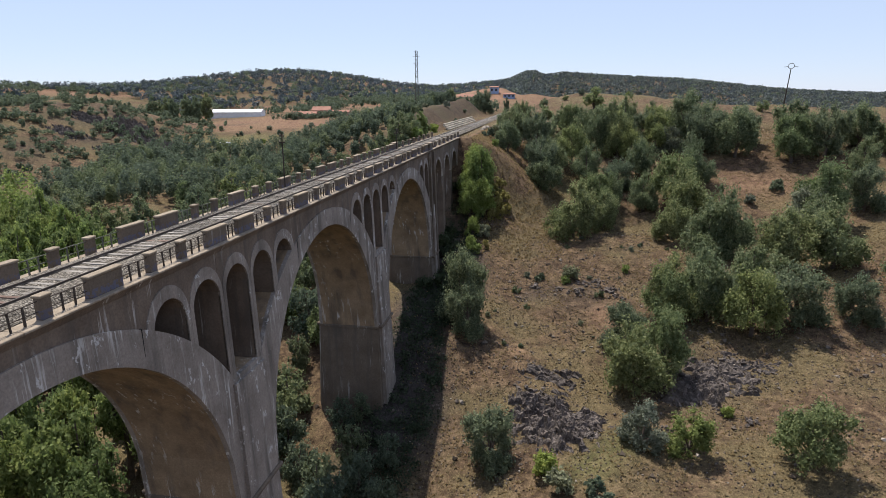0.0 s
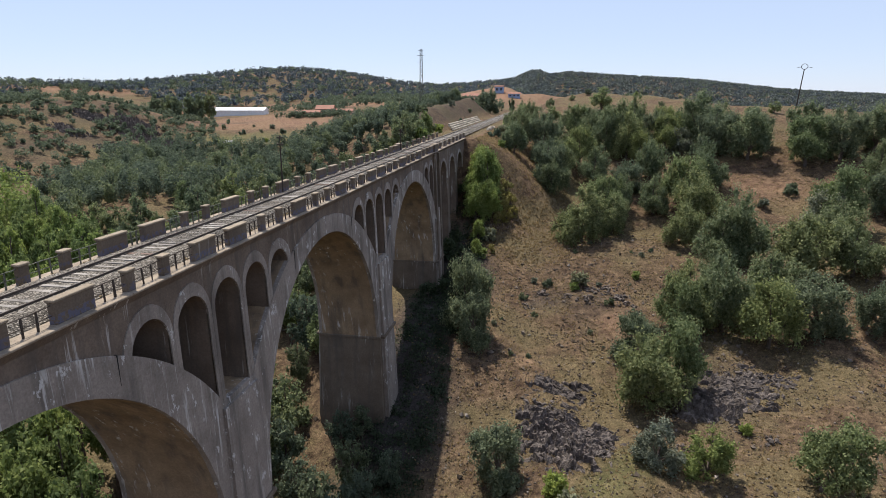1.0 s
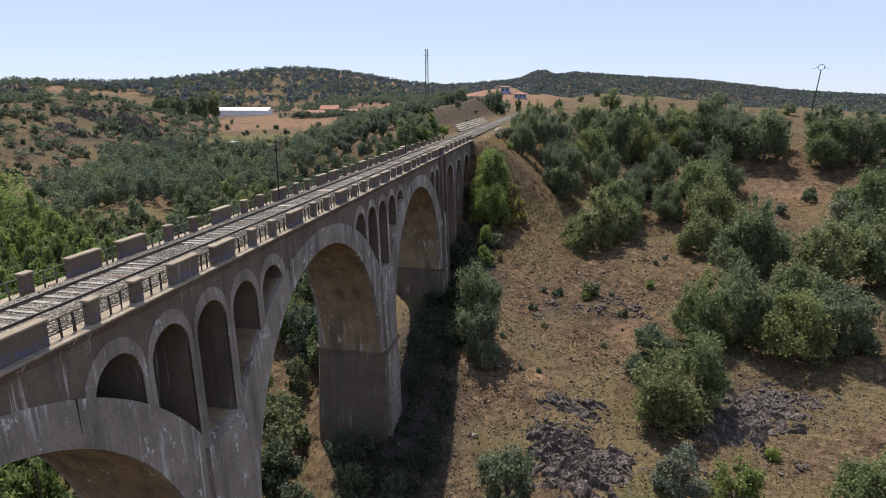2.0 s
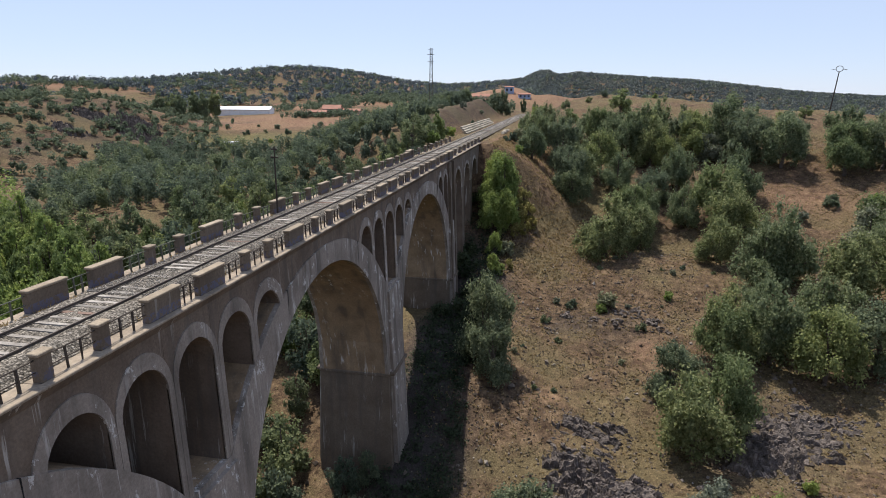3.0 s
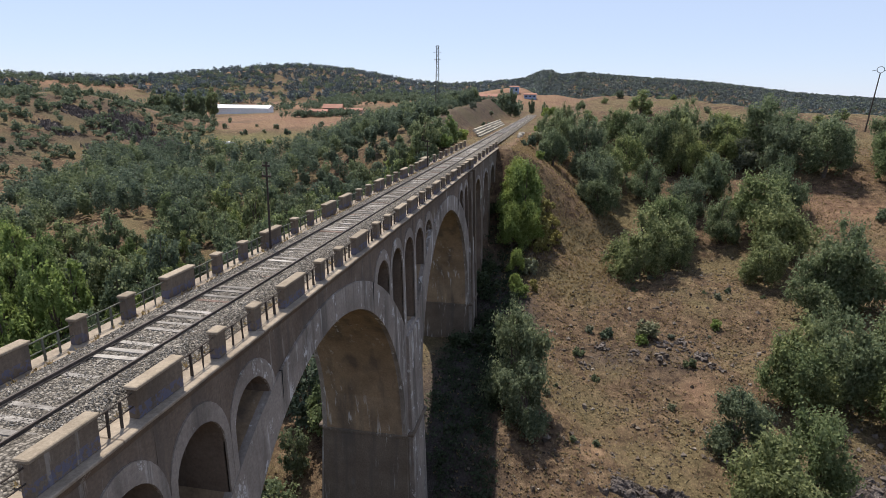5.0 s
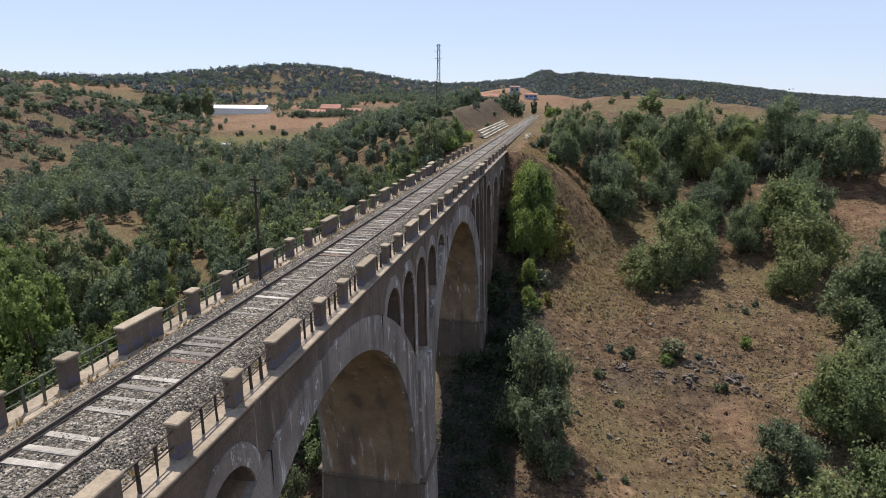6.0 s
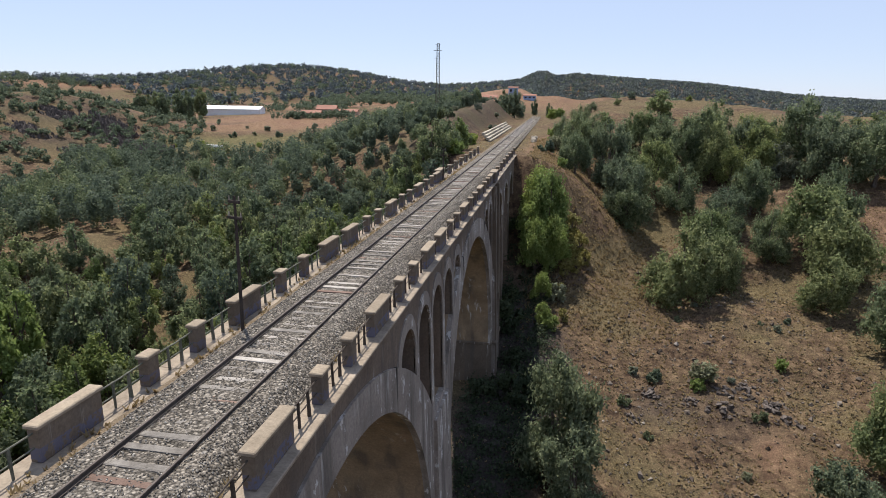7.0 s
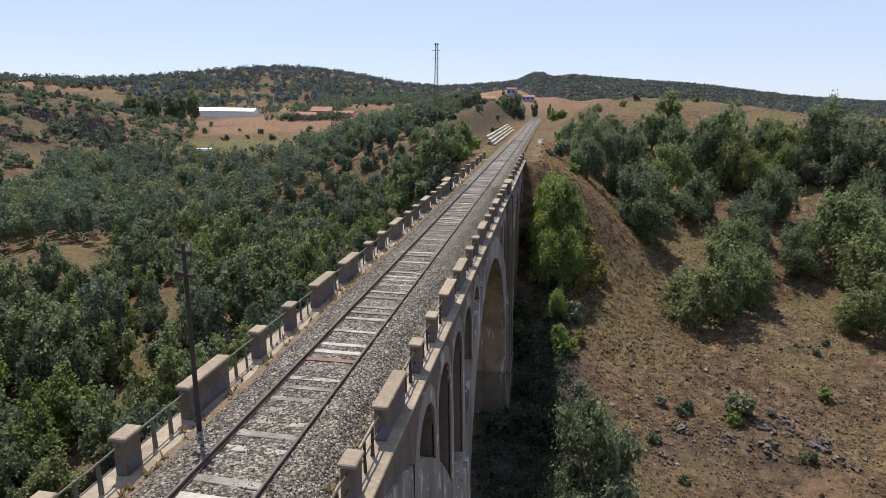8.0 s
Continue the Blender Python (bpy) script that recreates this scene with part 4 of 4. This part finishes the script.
rest, grove = [], []
for x, y in spots[340:]:
    s = 0.75 if y > 92 and x > -40 else 1
    if y < 26 - 0.55 * (x + 20):
        grove.append((x, y, on_ground(x, y), rng.uniform(2.0, 2.8), rng.uniform(9.5, 12.5), 0.45))
    else:
        rest.append((x, y, on_ground(x, y), s * rng.uniform(1.6, 2.7), s * rng.uniform(4.5, 8.0), 0.40))
wood("valley_wood", rest[0::3], WOODLAND, 600, "dense green oak wood filling the valley")
wood("valley_wood", rest[1::3], HOLM, 600, "dark holm oaks in the valley wood")
wood("valley_wood", rest[2::3], HOLM, 600, "blue-green oaks in the valley wood")
wood("poplar_wood", grove, FRESH, 700, "bright green poplars beyond the grove")

# scrub on the rocky side of the valley
scrub = []
for k in range(2100):
    x, y = rng.uniform(-250, -85), rng.uniform(95, 300)
    if x > -66 - y * 0.28 or rng.random() < 0.3 or (x > -165 and y > 235) or (x > -192 and y > 252):
        continue
    scrub.append((x, y, on_ground(x, y) - 0.3, rng.uniform(0.9, 2.7), rng.uniform(1.6, 4.2), 0.65))
wood("hillside_scrub", scrub, HOLM, 110, "dark scrub oaks on the rocky slope")
# scattered holm oaks on the middle distance, pines on the far hills
mid, pines, far = [], [], []
for k in range(1500):
    x, y = rng.uniform(-420, -60), rng.uniform(290, 620)
    if noise.noise(Vector((x / 60, y / 60, 5))) > -0.05 and not (-195 < x < -80 and y < 335):
        mid.append((x, y, on_ground(x, y) - 0.5, rng.uniform(2.2, 4.2), rng.uniform(3.5, 6), 0.9))
for k in range(10500):
    az, d = radians(rng.uniform(-52, 30)), rng.uniform(480, 1500)
    x, y = 21 + d * math.sin(az), -41 + d * math.cos(az)
    if -11 < math.degrees(az) < 3.5 and d < 560:
        continue
    dense = noise.noise(Vector((x / 90, y / 90, 9)))
    if dense < 0.06 - 0.9 * float(smooth(d, 520, 800)) - 0.8 * float(smooth(az, -0.09, -0.03)):
        continue
    (pines if rng.random() < 0.75 else far).append((x, y, on_ground(x, y) - 0.5, rng.uniform(2.8, 5.0), rng.uniform(4.5, 8), 1.5))
wood("holm_oaks", mid, HOLM, 130, "scattered dark holm oaks on reddish fields")
ridge_pines = []
for k in range(4600):
    az, d = radians(rng.uniform(-5, 30)), rng.uniform(640, 1520)
    x, y = 21 + d * math.sin(az), -41 + d * math.cos(az)
    ridge_pines.append((x, y, on_ground(x, y) - 0.5, rng.uniform(4, 7), rng.uniform(5, 8), 2.3))
wood("pine_wood", ridge_pines, HAZED_PINE, 36, "dark pine wood along the far ridge")
wood("pine_wood", pines, HAZED_PINE, 48, "dark pine wood covering the far hills")
wood("far_oaks", far, HOLM, 48, "dark oaks among the far pines")
edge = []
for k in range(1500):
    x, y = rng.uniform(40, 430), rng.uniform(230, 620)
    if noise.noise(Vector((x / 40, y / 40, 1))) > -0.05:
        edge.append((x, y, on_ground(x, y) - 0.4, rng.uniform(1.5, 3.5), rng.uniform(2.0, 4.2), 1.1))
for k in range(46):
    x, y = rng.uniform(-122, -86), rng.uniform(256, 264)
    edge.append((x, y, on_ground(x, y) - 0.4, rng.uniform(1.2, 2.2), rng.uniform(2.4, 4.2), 0.6))
for k in range(60):
    x, y = rng.uniform(-62, -8), rng.uniform(212, 300)
    edge.append((x, y, on_ground(x, y) - 0.4, rng.uniform(2, 3.5), rng.uniform(5, 8), 0.9))
wood("field_trees", edge, HOLM, 110, "dark trees at the edges of the fields")

# ---- stones, outcrops, grass ----
def bedrock(root, r, x, y, w, h, stretch):
    """The bedded mass under the blocks: split steps along the strata, broken by pockets of soil."""
    n, verts, faces = 46, [], []
    turn, shift = r.uniform(-0.5, 0.9), Vector((r.uniform(0, 90), r.uniform(0, 90), 0))
    for i in range(n + 1):
        for j in range(n + 1):
            u, v = 2 * i / n - 1, 2 * j / n - 1
            p = Vector((u * w * stretch, v * w, 0))
            q = Matrix.Rotation(turn, 3, "Z") @ p + shift
            q += 0.5 * Vector((noise.noise(q * 0.9), noise.noise(q * 0.9 + Vector((7, 3, 0))), 0))
            beds = 0.5 * noise.cell(Vector((q.x * 0.55, q.y * 1.7, 0))) + 0.33 * noise.cell(Vector((q.x * 1.3, q.y * 3.6, 5))) + 0.16 * noise.cell(q * 4.2)
            rim = math.hypot(u, v) + 0.5 * noise.noise(q * 0.8)
            z = on_ground(x + p.x, y + p.y) - on_ground(x, y) + h * (0.75 * beds + 0.18 * noise.noise(q * 3) + 0.42 * (1 - rim)) - 0.12 - 0.5 * max(0.0, rim - 0.75)
            verts.append((p.x, p.y, z))
    for i in range(n):
        for j in range(n):
            k = i * (n + 1) + j
            faces.append((k, k + n + 1, k + n + 2, k + 1))
    return pieces("bedrock", verts, faces, ROCK, root)


def outcrop(seed, x, y, w, h, stretch=1.0):
    """Bedrock breaking out of the slope: tilted, sharp-edged blocks wedged together."""
    r = random.Random(seed + 500)
    root = new("rock_outcrop")
    root.matrix_world = Matrix.Translation(set_down(x, y, on_ground(x, y))) @ NEAR.to_3x3().to_4x4()
    tilt = Euler((radians(r.uniform(15, 40)), radians(r.uniform(-25, 25)), r.uniform(0, 6.28))).to_matrix()
    for k in range(20):
        a, d = r.uniform(0, 6.28), math.sqrt(r.random())
        size = r.uniform(0.08, 0.30) * (1.2 - 0.5 * d) * (1 if w > 1.4 else 1.9)
        c = Vector((d * w * stretch * math.cos(a), d * w * math.sin(a), 0))
        c.z = on_ground(x + c.x, y + c.y) - on_ground(x, y) + h * r.uniform(-0.2, 0.7) * (1 - d) + (0.06 if w < 1.4 else -0.1 * w * size)
        bm, pts = bmesh.new(), []
        for j in range(11):
            p = Vector((r.gauss(0, 1), r.gauss(0, 1), r.gauss(0, 1))).normalized() * r.uniform(0.75, 1.0)
            p = Vector((p.x * w, p.y * w * 0.75, p.z * w * 0.6)) * size
            pts.append(bm.verts.new(c + tilt @ p))
        hull = bmesh.ops.convex_hull(bm, input=pts)
        bmesh.ops.delete(bm, geom=[v for v in pts if not v.link_faces], context="VERTS")
        part("block", bm, ROCK, root)
    if w > 1.4:
        bedrock(root, r, x, y, w * 1.05, h, stretch)
    return tagged(root, "jagged grey bedrock breaking through dry grass", "rock", "outcrops")


ROCKS = [(20.4, 15.6, 1.7, 1.0), (19.2, 18.4, 1.5, 1.1), (22.4, 17.2, 1.5, 0.8), (18.0, 15.2, 1.4, 0.8), (21.6, 13.2, 1.6, 0.9), (23.6, 15.2, 1.3, 0.7), (20.6, 20.6, 1.2, 0.6), (19.0, 25.6, 1.1, 0.7), (21.4, 24.8, 1.3, 0.6), (17.6, 21.5, 1.1, 0.5),
         (38.2, 26.4, 2.2, 0.7), (35.2, 22.6, 1.3, 1.1), (40.6, 27.6, 1.8, 0.6), (36.8, 24.4, 1.2, 0.7), (42.4, 29.2, 1.5, 0.5)]
SMALL_ROCKS = [(39.9, 17.6, 0.8, 0.7), (37.6, 19.6, 0.6, 0.4), (25.5, 48.2, 1.1, 0.45), (18.0, 47.5, 0.9, 0.4), (16.0, 43.7, 0.8, 0.45), (24.2, 45.2, 1.1, 0.5), (28.6, 46.8, 1.3, 0.5), (27.2, 49.2, 0.9, 0.3),
               (29.5, 44.5, 1.0, 0.4), (21.4, 46.2, 0.7, 0.3), (32, 15.5, 0.8, 0.4), (30.5, 12.4, 0.6, 0.4)]
for k, (x, y, w, h) in enumerate(ROCKS + SMALL_ROCKS):
    outcrop(k, x, y, w * (1.65 if k < 15 else 1.0), h * 1.35, 1.0 + 0.5 * (k % 3) / 2)
for k, (x, y, w, h) in enumerate(((-137, 170, 5, 3), (-142, 176, 5, 3), (-147, 182, 5, 3), (-119, 162, 4.5, 4), (-150, 152, 4, 2), (-131, 150, 4, 2), (-158, 172, 5, 2))):
    outcrop(40 + k, x, y, w, h, 1.6)

verts, faces = [], []
for k in range(13000):
    x, y = rng.uniform(-14 if k % 4 == 0 else 6, 66), rng.uniform(6, 74)
    dens = noise.noise(Vector((x / 6, y / 6, 6)))
    if dens < -0.05 and rng.random() < 0.75:
        continue
    r = rng.uniform(0.05, 0.15) * (2.3 if rng.random() < 0.08 else 1)
    c = Vector((x, y, on_ground(x, y) + r * 0.2))
    q = Euler((rng.uniform(0, 6), rng.uniform(0, 6), rng.uniform(0, 6))).to_matrix()
    i = len(verts)
    verts += [c + q @ (Vector(v) * r * rng.uniform(0.6, 1.3)) for v in OCTA]
    faces += [tuple(i + a for a in f) for f in OCTF]
tagged(pieces("loose_stones", settle(verts), faces, FIELD_STONE), "loose grey stones strewn on the slope", "stones", kind="stuff")

verts, faces = [], []
for k in range(30000):
    x, y = rng.uniform(-14 if k % 4 == 0 else 4.5, 80), rng.uniform(4, 122)
    if noise.noise(Vector((x / 8, y / 8, 8))) < -0.1 and rng.random() < 0.7:
        continue
    z, s = on_ground(x, y), rng.uniform(0.06, 0.17)
    for j in range(5):
        a = rng.uniform(0, 6.28)
        b = a + rng.uniform(1.0, 2.2)
        lean = s * rng.uniform(0.7, 1.8)
        i = len(verts)
        verts += [(x + 0.1 * math.cos(b), y + 0.1 * math.sin(b), z - 0.03), (x - 0.1 * math.cos(b), y - 0.1 * math.sin(b), z - 0.03), (x + lean * math.cos(a), y + lean * math.sin(a), z + s)]
        faces.append((i, i + 1, i + 2))
for k in range(5000):
    x, y = rng.uniform(5, 22), rng.uniform(56, 116)
    z, s = on_ground(x, y), rng.uniform(0.12, 0.34)
    for j in range(5):
        a = rng.uniform(0, 6.28)
        i = len(verts)
        verts += [(x + 0.09 * math.sin(a), y - 0.09 * math.cos(a), z - 0.03), (x - 0.09 * math.sin(a), y + 0.09 * math.cos(a), z - 0.03), (x + s * 0.8 * math.cos(a), y + s * 0.8 * math.sin(a), z + s)]
        faces.append((i, i + 1, i + 2))
verts = settle(verts)
for k in range(900):
    x, y, s = rng.choice((rng.gauss(-2.12, 0.14), rng.gauss(-2.12, 0.14), rng.gauss(2.06, 0.06))), rng.uniform(-20, 78), rng.uniform(0.05, 0.16)
    for j in range(5):
        a = rng.uniform(0, 6.28)
        i = len(verts)
        verts += [(x + 0.04 * math.sin(a), y - 0.04 * math.cos(a), -0.5), (x - 0.04 * math.sin(a), y + 0.04 * math.cos(a), -0.5), (x + s * math.cos(a), y + s * math.sin(a), -0.46 + s)]
        faces.append((i, i + 1, i + 2))
tagged(pieces("dry_grass", verts, faces, STRAW), "dry straw-coloured grass tufts", "grass", kind="stuff")

# low dry scrub all over the slope
verts, faces = [], []
for k in range(19000):
    x, y = rng.uniform(4.5, 72), rng.uniform(4, 122)
    if noise.noise(Vector((x / 5, y / 5, 12))) + 0.5 * noise.noise(Vector((x / 1.6, y / 1.6, 3))) < 0.0:
        continue
    z, w = on_ground(x, y), rng.uniform(0.08, 0.24)
    for j in range(7):
        d = Vector((rng.gauss(0, 1), rng.gauss(0, 1), abs(rng.gauss(0, 0.8)))).normalized() * rng.uniform(0.4, 1.0)
        leaf_quads(verts, faces, rng, Vector((x + d.x * w, y + d.y * w, z + d.z * w * 0.8)), 0.13, d)
tagged(pieces("dry_scrub", settle(verts), faces, HEATH), "low brown dry scrub tufts on the slope", "scrub", kind="stuff")

# dark brambles added along the stream bed to deepen the shade beside the viaduct
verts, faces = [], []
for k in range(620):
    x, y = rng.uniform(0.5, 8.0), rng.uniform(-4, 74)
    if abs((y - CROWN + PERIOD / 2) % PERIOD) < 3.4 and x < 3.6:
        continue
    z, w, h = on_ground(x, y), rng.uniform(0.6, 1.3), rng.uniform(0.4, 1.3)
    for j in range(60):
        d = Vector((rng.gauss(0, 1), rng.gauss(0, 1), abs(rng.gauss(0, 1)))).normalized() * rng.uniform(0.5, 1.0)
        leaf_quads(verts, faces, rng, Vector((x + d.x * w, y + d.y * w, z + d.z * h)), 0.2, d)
tagged(pieces("brambles", settle(verts), faces, SHADE_LEAF), "dark green brambles added to deepen the viaduct's shade", "brambles", kind="stuff")

# ---- poles, mast, far buildings ----
def line_pole(x, y, z0, z1, label):
    root = new("telegraph_pole")
    bm = bmesh.new()
    add_rod(bm, (0, 0, 0), (0.03, 0, z1 - z0), 0.065, 0.045, 8)
    part("pole", bm, POLE_WOOD, root)
    for dz, w in ((-0.2, 0.27), (-0.75, 0.33)):
        bm = bmesh.new()
        add_box(bm, -w, w, -0.045, 0.045, z1 - z0 + dz - 0.05, z1 - z0 + dz + 0.05, 0.01)
        arm = part("crossarm", bm, POLE_WOOD, root)
        for s in (-0.85, 0.85):
            bm = bmesh.new()
            add_rod(bm, (s * w, 0, z1 - z0 + dz + 0.05), (s * w, 0, z1 - z0 + dz + 0.2), 0.03, 0.02)
            part("insulator", bm, PALE, arm)
    root.matrix_world = pose(x, y, z0, 0, 0, -20)
    return tagged(root, label, "telegraph pole", "telegraph poles")


line_pole(-1.9, 8.6, -0.5, 4.4, "dark wooden telegraph pole with two crossarms")
line_pole(-2.3, 50.0, -0.5, 2.7, "dark wooden telegraph pole with two crossarms")

mast = tagged(new("lattice_mast"), "tall grey steel lattice mast with antennas", "mast")
MX, MY, MZ0, MZ1 = -33.0, 195.4, on_ground(-33, 195.4) - 0.5, 24.6
for sx in (-1, 1):
    for sy in (-1, 1):
        bm = bmesh.new()
        add_rod(bm, (MX + sx * 0.62, MY + sy * 0.62, MZ0), (MX + sx * 0.36, MY + sy * 0.36, MZ1), 0.07, 0.055, 5)
        part("leg", bm, IRON if sx * sy > 0 else PAINTED_IRON, mast)
LEVELS = 11
for k in range(LEVELS):
    a, b = MZ0 + (MZ1 - MZ0) * k / LEVELS, MZ0 + (MZ1 - MZ0) * (k + 1) / LEVELS
    wa, wb = 0.62 - 0.26 * k / LEVELS, 0.62 - 0.26 * (k + 1) / LEVELS
    bm = bmesh.new()
    for i in range(4):
        p = [(1, 1), (1, -1), (-1, -1), (-1, 1)][i]
        q = [(1, -1), (-1, -1), (-1, 1), (1, 1)][i]
        add_rod(bm, (MX + p[0] * wa, MY + p[1] * wa, a), (MX + q[0] * wb, MY + q[1] * wb, b), 0.045, None, 4)
        add_rod(bm, (MX + p[0] * wb, MY + p[1] * wb, b), (MX + q[0] * wb, MY + q[1] * wb, b), 0.045, None, 4)
    part("bracing", bm, PAINTED_IRON, mast)
for dz, w in ((-0.4, 1.0), (-2.2, 1.5), (-4.6, 1.3)):
    bm = bmesh.new()
    add_rod(bm, (MX - w, MY, MZ1 + dz), (MX + w * 0.8, MY, MZ1 + dz), 0.07)
    part("antenna_arm", bm, IRON, mast)

mast.matrix_world = upright(MX, MY, MZ0)

PX, PY, PZ0 = 76.5, 128.5, on_ground(76.5, 128.5) - 0.3
power = tagged(new("power_pole"), "thin leaning power pole with a ring-shaped head", "power pole")
bm = bmesh.new()
add_rod(bm, (PX - 1.0, PY, PZ0), (PX, PY, 10.3), 0.17, 0.11, 8)
part("pole", bm, POLE_WOOD, power)
bm = bmesh.new()
ringpts = [(PX + 0.75 * math.cos(k * math.pi / 6), PY, 10.95 + 0.65 * math.sin(k * math.pi / 6)) for k in range(12)]
for a, b in zip(ringpts, ringpts[1:] + ringpts[:1]):
    add_rod(bm, a, b, 0.06, None, 4)
part("head_ring", bm, IRON, power)
for s in (-1, 1):
    bm = bmesh.new()
    add_rod(bm, (PX + s * 0.6, PY, 10.9), (PX + s * 1.7, PY, 10.7), 0.05)
    part("arm", bm, IRON, power)
power.matrix_world = upright(PX, PY, PZ0)


def house(name, x, y, w, d, h, roof_h, turn, wall_mat, roof_mat, label, doors=3, eave=0.4):
    """A gabled building: walls, roof with eaves, openings along its long side."""
    root = new(name)
    bm = bmesh.new()
    v = [bm.verts.new(p) for p in ((-w / 2, -d / 2, -2), (w / 2, -d / 2, -2), (w / 2, d / 2, -2), (-w / 2, d / 2, -2), (-w / 2, -d / 2, h), (w / 2, -d / 2, h), (w / 2, d / 2, h), (-w / 2, d / 2, h), (-w / 2, 0, h + roof_h), (w / 2, 0, h + roof_h))]
    for f in ((0, 1, 2, 3), (0, 1, 5, 4), (2, 3, 7, 6), (1, 2, 6, 9, 5), (3, 0, 4, 8, 7), (4, 5, 9, 8), (6, 7, 8, 9)):
        bm.faces.new([v[i] for i in f])
    part("wall", bm, wall_mat, root)
    bm = bmesh.new()
    k = roof_h / (d / 2)
    for s in (-1, 1):
        a = [(-w / 2 - eave, s * (d / 2 + eave), h - k * eave), (w / 2 + eave, s * (d / 2 + eave), h - k * eave), (w / 2 + eave, 0, h + roof_h), (-w / 2 - eave, 0, h + roof_h)]
        lo, hi = [bm.verts.new((p[0], p[1], p[2] + 0.03)) for p in a], [bm.verts.new((p[0], p[1], p[2] + 0.25)) for p in a]
        bm.faces.new(lo), bm.faces.new(hi)
        for i in range(4):
            bm.faces.new((lo[i], lo[(i + 1) % 4], hi[(i + 1) % 4], hi[i]))
    part("roof", bm, roof_mat, root)
    for i in range(doors):
        cx = -w / 2 + w * (i + 0.5) / doors
        bm = bmesh.new()
        add_box(bm, cx - 0.6, cx + 0.6, -d / 2 - 0.06, -d / 2 + 0.05, h * 0.35, h * 0.75)
        part("window", bm, DARK, root)
    root.matrix_world = Matrix.Translation(set_down(x, y, on_ground(x, y))) @ pose(0, 0, 0, 0, 0, turn)
    return tagged(root, label, "building")


house("farm_shed", -172, 312, 32, 9, 3.0, 1.6, 8, WHITE, METAL_ROOF, "long low white shed with a pale sheet roof", 0)
house("farmhouse", -103, 275, 9, 8, 3.8, 1.8, 12, PLASTER, TILE, "farmhouse with ochre walls and red tile roof", 3)
house("barn", -110, 269, 12, 6, 2.4, 1.0, 12, PLASTER, TILE, "low barn with a red tile roof", 3)
house("barn", -97, 281, 14, 6, 2.2, 0.9, 10, PLASTER, TILE, "low barn with a red tile roof", 3)
house("village_house", -50, 345, 9, 7, 3.4, 1.3, -8, WHITE, TILE, "white village house with a red tile roof", 3)
house("station_building", -55, 345, 12, 6, 2.8, 1.3, -12, WHITE, TILE, "white station building with a red tile roof", 4)
house("village_house", -31, 330, 11, 7, 3.0, 1.5, 4, WHITE, TILE, "white village house with a red tile roof", 2)
house("village_house", -36, 352, 12, 7, 5.0, 1.4, 4, PLASTER, TILE, "ochre village house with a red tile roof", 3)
house("warehouse", -11, 402, 8, 6, 2.4, 0.8, 6, BLUE, TILE, "low blue-walled warehouse with a red roof", 3)
house("warehouse", -25, 408, 6, 6, 4.0, 0.6, 0, BLUE, TILE, "small blue-walled warehouse with a red roof", 2)
house("far_house", 470, 900, 18, 10, 5, 3, 20, WHITE, TILE, "far white house with a red roof", 3)
house("far_house", 560, 760, 16, 9, 4, 2.5, -10, PLASTER, TILE, "far ochre house with a red roof", 3)

trough = new("water_trough")
bm = bmesh.new()
add_box(bm, -2.6, 2.6, -0.8, 0.8, 0, 0.7, 0.05)
part("basin", bm, WHITE, trough)
bm = bmesh.new()
add_box(bm, -2.4, 2.4, -0.6, 0.6, 0.7, 0.72)
part("water", bm, METAL_ROOF, trough)
trough.matrix_world = Matrix.Translation(set_down(-100.3, 169.8, on_ground(-100.3, 169.8))) @ pose(0, 0, 0, 0, 0, 10)
tagged(trough, "white trough in the green meadow", "trough")

# stepped beams that hold the bank beside the track
bank = tagged(new("stepped_beam_wall"), "stepped wall of long pale beams holding the bank", "retaining wall")
for k in range(4):
    x = -3.7 - 0.6 * k
    for j in range(8):
        y0 = 106 + 1.5 * k + 6.6 * j
        bm = bmesh.new()
        slip = rng.uniform(-0.07, 0.07)
        add_box(bm, x - 0.26 + slip, x + 0.26 + slip, y0, y0 + 6.3 + slip, -0.75 if k == 0 else -0.75 + 0.3 * k, -0.38 + 0.36 * k + slip * 0.5, 0.05)
        part("beam", bm, PALE, bank)
for k in range(9):
    bm = bmesh.new()
    bmesh.ops.create_icosphere(bm, subdivisions=2, radius=0.55)
    for v in bm.verts:
        v.co *= 0.8 + 0.5 * noise.noise(v.co * 1.5 + Vector((k * 5, 0, 0)))
    x, y = 3.9 + 0.5 * rng.random(), 108 + 1.5 * k
    rock = part("boulder", bm, PALE)
    rock.matrix_world = Matrix.Translation(set_down(x, y, on_ground(x, y) + 0.15)) @ pose(0, 0, 0, 0, 0, k * 50)
    tagged(rock, "pale boulder on red soil beside the track", "rock", "boulders by the track")

for proto in OAKS + FOREST + SHRUBS + TALL + [DIM, GREEN, YOUNG, OLIVES, POPLAR, AUTUMN]:
    for ob in (*proto.children_recursive, proto):
        bpy.data.objects.remove(ob)
